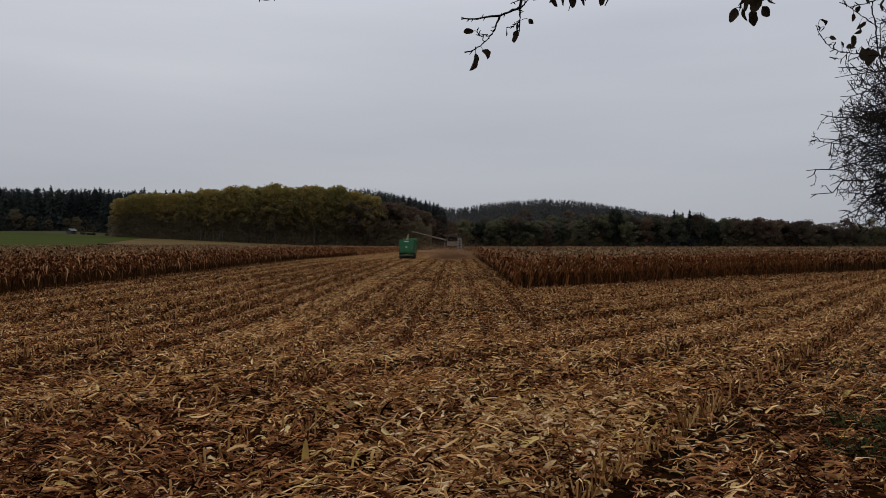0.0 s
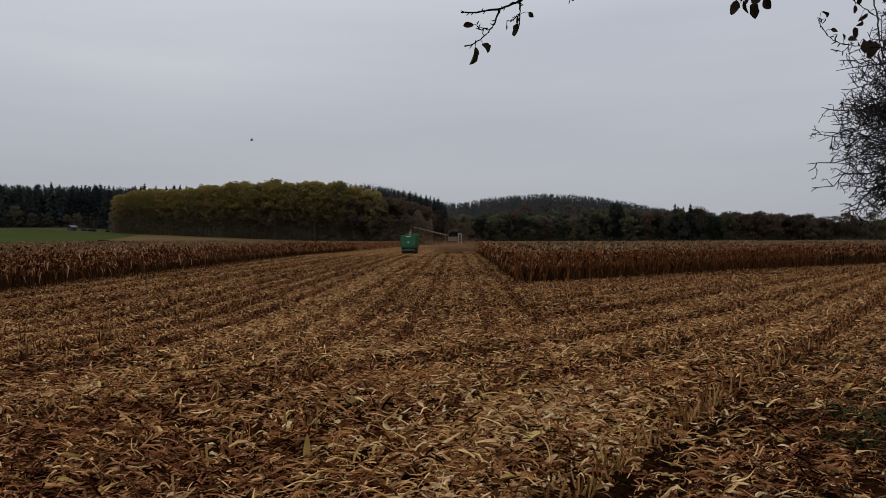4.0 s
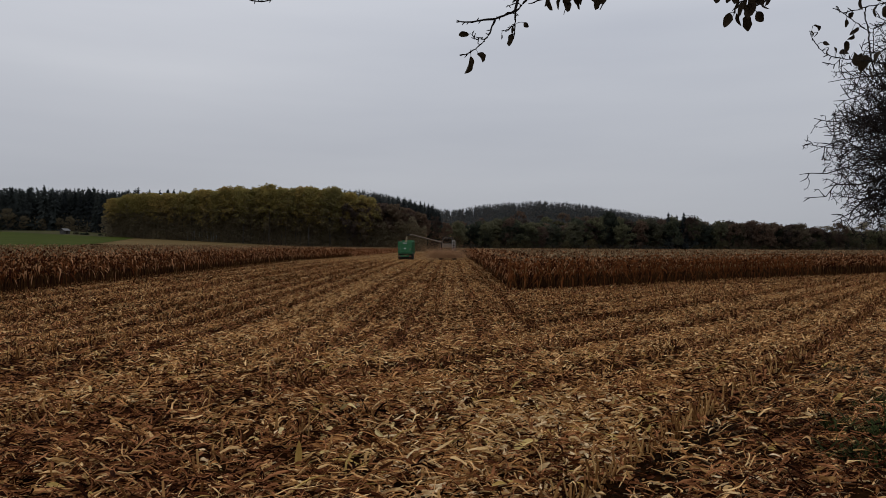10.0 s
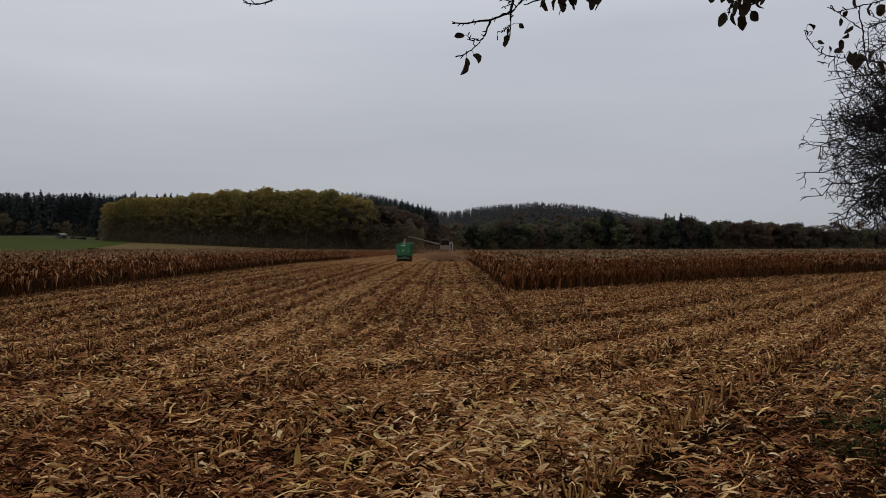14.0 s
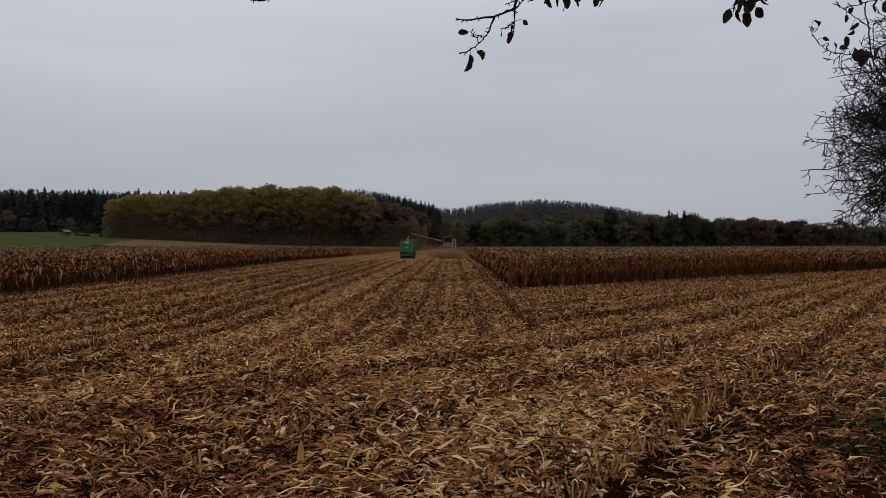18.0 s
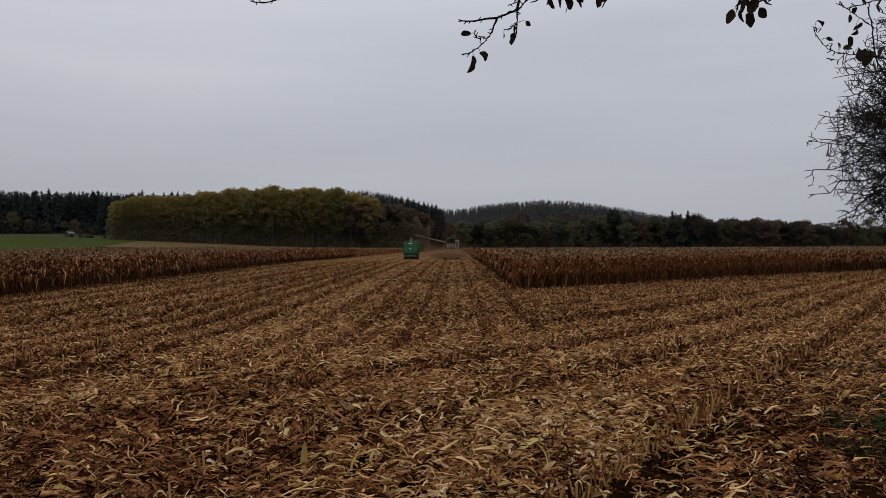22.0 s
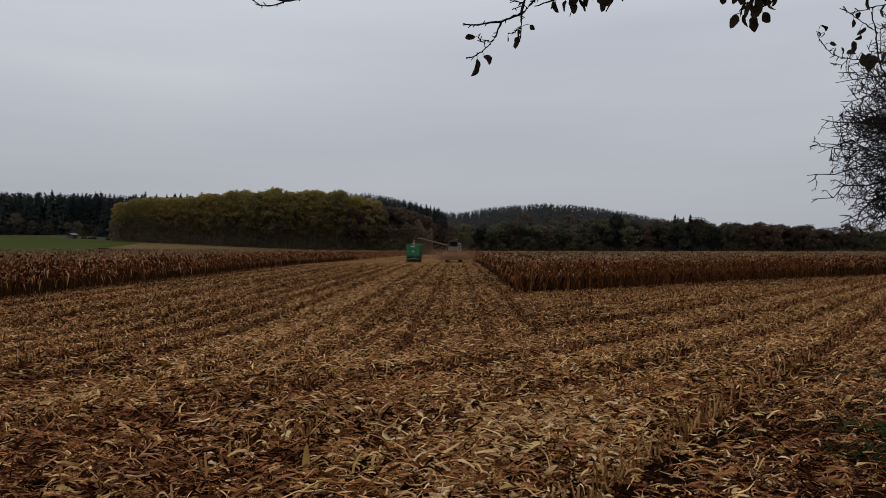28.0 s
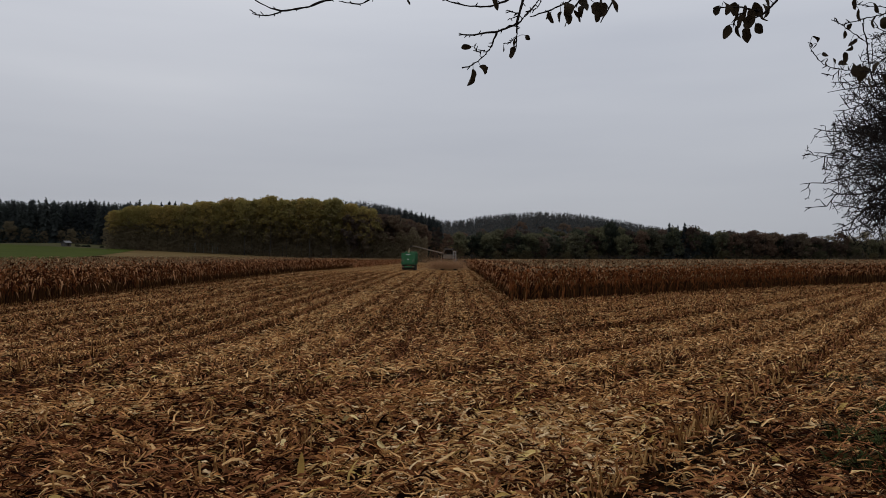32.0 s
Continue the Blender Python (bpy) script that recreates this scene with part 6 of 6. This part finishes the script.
# limbs that reach over the field: slopes and depth of the tip, height of the fork on the trunk, sag
for u, v, deep, fork, sag in ((0.570, 0.208, 11.6, 4.6, 0.15), (0.542, 0.183, 12.0, 4.2, 0.10), (0.528, 0.146, 11.4, 3.9, 0.12), (0.537, 0.134, 12.6, 3.7, 0.2), (0.522, 0.102, 11.8, 3.4, 0.16), (0.529, 0.068, 12.2, 3.3, 0.34),
                              (0.570, 0.034, 11.5, 3.0, 0.5), (0.589, 0.026, 12.4, 2.9, 0.55), (0.607, 0.028, 11.8, 2.8, 0.5), (0.629, 0.02, 12.6, 2.7, 0.4), (0.555, 0.163, 12.8, 4.3, 0.1), (0.562, 0.235, 12.2, 5.2, 0.1),
                              (0.584, 0.256, 11.7, 5.4, 0.05), (0.607, 0.29, 12.3, 5.8, 0.0), (0.632, 0.33, 11.9, 6.2, 0.0), (0.577, 0.115, 11.2, 3.6, 0.25), (0.597, 0.085, 12.9, 3.3, 0.3), (0.592, 0.16, 11.1, 4.0, 0.1),
                              (0.617, 0.20, 12.9, 4.6, 0.1), (0.622, 0.13, 11.3, 3.9, 0.2), (0.582, 0.19, 12.5, 4.5, 0.1), (0.617, 0.06, 11.4, 3.2, 0.3), (0.637, 0.10, 12.9, 3.5, 0.2), (0.637, 0.24, 11.6, 5.0, 0.1), (0.572, 0.085, 12.7, 3.4, 0.25)):
    a, b = np.array([0.15, 0, 7.6]) * fork / 7.6, reach(u, v, deep)
    t = np.linspace(0, 1, 9)[:, None]
    wob = np.cumsum(tr.normal(0, 0.085, (9, 3)), 0)
    wob -= wob[-1] * t
    levels[1].append(a + (b - a) * t + wob + np.array([0, 0, 1.0]) * sag * np.linalg.norm(b - a) * 1.1 * t * (1 - t))
for i in range(26):
    b = reach(tr.uniform(0.575, 0.67), tr.uniform(0.04, 0.23), tr.uniform(11.0, 13.2))
    a = np.array([0.15, 0, 7.6]) * np.clip(0.36 + b[2] / 7.6 * 0.35 + tr.normal(0, 0.05), 0.3, 0.95)
    t = np.linspace(0, 1, 9)[:, None]
    wob = np.cumsum(tr.normal(0, 0.06, (9, 3)), 0)
    levels[1].append(a + (b - a) * t + wob * t + np.array([0, 0, 1.0]) * tr.uniform(-0.1, 0.35) * t * (1 - t))
for i in range(9):
    a = tr.uniform(-1.4, 1.6)
    levels[1].append(crooked(np.array([0.15, 0, 7.6]) * tr.uniform(0.4, 0.98), (math.cos(a), math.sin(a), 0.5), tr.uniform(1.2, 1.9), 0.3, 9, 0.15))
for lev, gap, l0, l1, sag, steps, kink in ((1, 0.11, 0.24, 0.80, 0.4, 6, 0.2), (2, 0.07, 0.10, 0.36, 0.4, 5, 0.22), (3, 0.06, 0.03, 0.12, 0.1, 3, 0.2)):
    for br in levels[lev]:
        hops = np.linalg.norm(np.diff(br, axis=0), axis=1)
        run = np.concatenate([[0], np.cumsum(hops)])
        at, side_ = run[-1] * (0.24 if lev == 1 else 0.12) + tr.uniform(0, gap), 1
        while at < run[-1] * 0.98:
            i = min(int(np.searchsorted(run, at)) - 1, len(br) - 2)
            i = max(i, 0)
            p = br[i] + (br[i + 1] - br[i]) * (at - run[i]) / (hops[i] + 1e-9)
            d = unit(br[i + 1] - br[i])
            across = unit(np.cross(d, np.array([0.15, 1.0, 0.1]) + tr.normal(0, 0.4, 3))) * side_
            lean = tr.uniform(0.5, 1.3)
            g = crooked(p, d * math.cos(lean) + across * math.sin(lean), tr.uniform(l0, l1) * (1.1 - 0.7 * at / run[-1]), tr.uniform(0, sag), steps, kink)
            high, out = g[:, 2] + rt_base, (RT_X + g[:, 0]) / (RT_Y + g[:, 1])
            edge_ = np.interp(high, [2.8, 3.2, 3.8, 4.4, 5.0, 5.6, 6.5], [0.59, 0.568, 0.558, 0.556, 0.572, 0.592, 0.62])
            if lev < 3 and (out < edge_).any() and tr.random() < 0.5:
                at += gap
                continue
            if (high > np.interp(out, [0.50, 0.545, 0.57, 0.6], [3.3, 3.05, 2.85, 2.7])).all() and (out > 0.517 + 0.05 * np.maximum(0, high - 4.6)).all():
                levels[lev + 1].append(g)
            at += gap * tr.uniform(0.6, 1.6)
            side_ = -side_
for i, br in enumerate(levels[1]):
    mesh_object("limb", *tubes(br[None], np.linspace(0.026, 0.0055, 9)[None] * tr.uniform(0.8, 1.15), 5), [M_TWIG], parent=rim_tree)
for name, ls, r0, r1, sides in (("trunk", levels[0], 0.14, 0.04, 8), ("branch_work", levels[2], 0.0100, 0.0045, 4), ("brushwood", levels[3], 0.0068, 0.0042, 3), ("fine_brushwood", levels[4], 0.0053, 0.0039, 3)):
    P = np.stack(ls)
    ob = mesh_object(name, *tubes(P, np.tile(np.linspace(r0, r1, P.shape[1]), (len(P), 1)), sides), [M_TWIG], parent=rim_tree)
    if name != "trunk":
        tagged(ob, kind="stuff")
tips = np.concatenate([np.stack(levels[3])[:, -1], np.stack(levels[4])[:, -1]])
tips = tips[tr.random(len(tips)) < 0.22]
tagged(mesh_object("sparse_foliage", *clumps(tips, tr.uniform(0.009, 0.025, len(tips)), tr), [M_FLEAF], parent=rim_tree, label="few small withered leaves"), kind="stuff")


# ---- birds ----
def bird(span):
    top = thing("bird", Matrix(), "small dark bird in flight", "bird", "birds over the field")
    bm = bmesh.new()
    bmesh.ops.create_uvsphere(bm, u_segments=10, v_segments=8, radius=1, matrix=Matrix.Diagonal((0.30 * span, 0.09 * span, 0.08 * span, 1)))
    for v in bm.verts:
        if v.co.x > 0.1 * span:
            v.co.y *= 1.0 - 0.5 * (v.co.x / (0.3 * span))
    part("body", bm, M_BIRD, top, smooth=True)
    part("tail", box(bmesh.new(), 0.24 * span, 0.48 * span, -0.05 * span, 0.05 * span, -0.01 * span, 0.012 * span, 0.003), M_BIRD, top)
    wings = []
    for s in (1, -1):
        bm = bmesh.new()
        vs = [bm.verts.new(p) for p in ((-0.12 * span, 0, 0), (0.13 * span, 0, 0), (0.16 * span, s * 0.28 * span, 0), (0.2 * span, s * 0.5 * span, 0), (-0.02 * span, s * 0.34 * span, 0), (-0.12 * span, s * 0.18 * span, 0))]
        bm.faces.new(vs if s > 0 else list(reversed(vs)))
        g = bmesh.ops.extrude_face_region(bm, geom=list(bm.faces))
        for e in g["geom"]:
            if isinstance(e, bmesh.types.BMVert):
                e.co.z += 0.02 * span
        w = part("wing", bm, M_BIRD, top)
        wings.append((w, s))
    return top, wings


birds = [bird(span) for span in (0.36, 0.32, 0.22, 0.36)]

# ---- what moves ----
TRAILER_WAY = [(0, 0.0), (3, 1.6), (6, 4.2), (10, 7.6), (17, 10.0), (25, 11.2), (32, 12.0)]      # seconds, metres from the start
HARVESTER_WAY = [(0, 0.0), (3, 3.4), (6, 7.0), (10, 10.2), (17, 12.8), (25, 14.0), (32, 14.8)]
DUST_DRIFT = [(0, 0, 0), (4, 1, 1), (8, -1, 0), (12, 0, 2), (16, 1, -1), (20, -1, 1), (24, 0, -1), (28, 1, 2), (32, -1, 0)]


def travelled(t, way):
    return float(np.interp(t, [a for a, _ in way], [b for _, b in way]))


def motions():
    steps = [i * 1.0 for i in range(33)]
    for ob, x0, y0, lean, way, wheels in ((trailer, -5.42, 103.0, 0.03, TRAILER_WAY, trailer_wheels), (harv, 1.5, 104.0, 0.014, HARVESTER_WAY, harv_wheels)):
        rows = []
        for t in steps:
            d = travelled(t, way)
            x, y = x0 + lean * d, y0 + d
            rows.append((t, pose(x, y, float(gz(x, y)), 0, 0, -lean * 57.3)))
        walk(ob, rows)
        for w in wheels:
            x, y, r = w.location
            walk(w, [(t, pose(x, y, r, -math.degrees(travelled(t, way) / r))) for t in steps])
    for ob, dx, lag, up in ((dust_low, -0.1, -1.6, 0.15), (dust_mid, 1.2, -2.0, 0.2), (dust_high, -3.4, 3.0, 0.6)):
        rows = []
        for t, ax, az in DUST_DRIFT:
            d = travelled(t, HARVESTER_WAY)
            rows.append((t, pose(1.5 + 0.014 * d + dx + 0.35 * ax, 104 + d + lag, up + 0.08 * az - 0.05, 0, 0, 12 * ax)))
        walk(ob, rows)
    # each bird crosses once, from the right to the left: depth, speed, seconds with place and height
    flights = ((43.0, -19.6, ((2.0, 27.0, 11.6), (2.7, 13.62, 10.44), (3.0, 7.84, 9.6), (3.2, 3.84, 9.15), (3.6, -4.0, 8.6))),
               (40.0, -21.0, ((5.0, 26.0, 8.7), (5.5, 16.68, 9.32), (6.0, 7.57, 10.02), (6.5, -3.41, 10.56), (6.7, -7.87, 10.74), (7.0, -13.92, 9.72), (7.6, -13.92 - 13.0, 9.72 - 0.6))),
               (50.0, -19.5, ((5.4, 34.6, 7.1), (5.9, 25.78, 7.26), (6.0, 24.55, 7.38), (6.5, 16.04, 7.48), (6.9, 8.0, 7.44), (7.3, -0.5, 6.35), (7.8, -10.0, 5.6))))
    # the last one comes out of the bare tree and climbs over the bank
    late, late_wings = birds[3]
    late_way = ((0.0, 75.0, 52.0, 11.0), (14.0, 52.0, 46.0, 10.5), (27.6, 32.0, 42.0, 10.0), (28.3, 22.0, 36.5, 9.6), (28.7, 18.03, 32.0, 9.5), (28.8, 16.92, 30.5, 9.38), (29.0, 15.04, 28.0, 9.25), (29.1, 14.09, 26.8, 9.39),
                (29.2, 12.95, 25.5, 9.65), (29.3, 12.14, 24.2, 10.07), (29.4, 11.47, 23.0, 10.92), (29.6, 10.3, 20.6, 12.8), (30.2, 7.0, 13.0, 17.0), (32.0, -4.0, -10.0, 24.0))
    walk(late, [(t, pose(x, y, z, 0, 0, 55)) for t, x, y, z in late_way])
    for w, s in late_wings:
        walk(w, [(t, pose(0, 0, 0, s * 42 * math.cos((t - 29.2) * 2 * math.pi * 4.2))) for t in [0.0] + [28.2 + k * 0.1 for k in range(18)] + [32.0]])
    for (ob, wings), (y, vx, track) in zip(birds, flights):
        t0, (ta, xa, za), (tb, xb, zb) = track[2][0], track[0], track[-1]
        ahead = [(t, xa + vx * (t - ta), za) for t in np.arange(0.0, ta - 0.2, 1.0)]
        after = [(t, xb + vx * (t - tb), zb) for t in (tb + 1.0, tb + 4.0, 20.0, 26.0, 32.0)]
        walk(ob, [(float(t), pose(x, y, z)) for t, x, z in (*ahead, *track, *after)])
        beats = [0.0] + [t0 - 1.5 + k * 0.1 for k in range(32)] + [32.0]
        for w, s in wings:
            walk(w, [(t, pose(0, 0, 0, s * 38 * math.sin(t * 2 * math.pi * 4.3))) for t in beats])


motions()
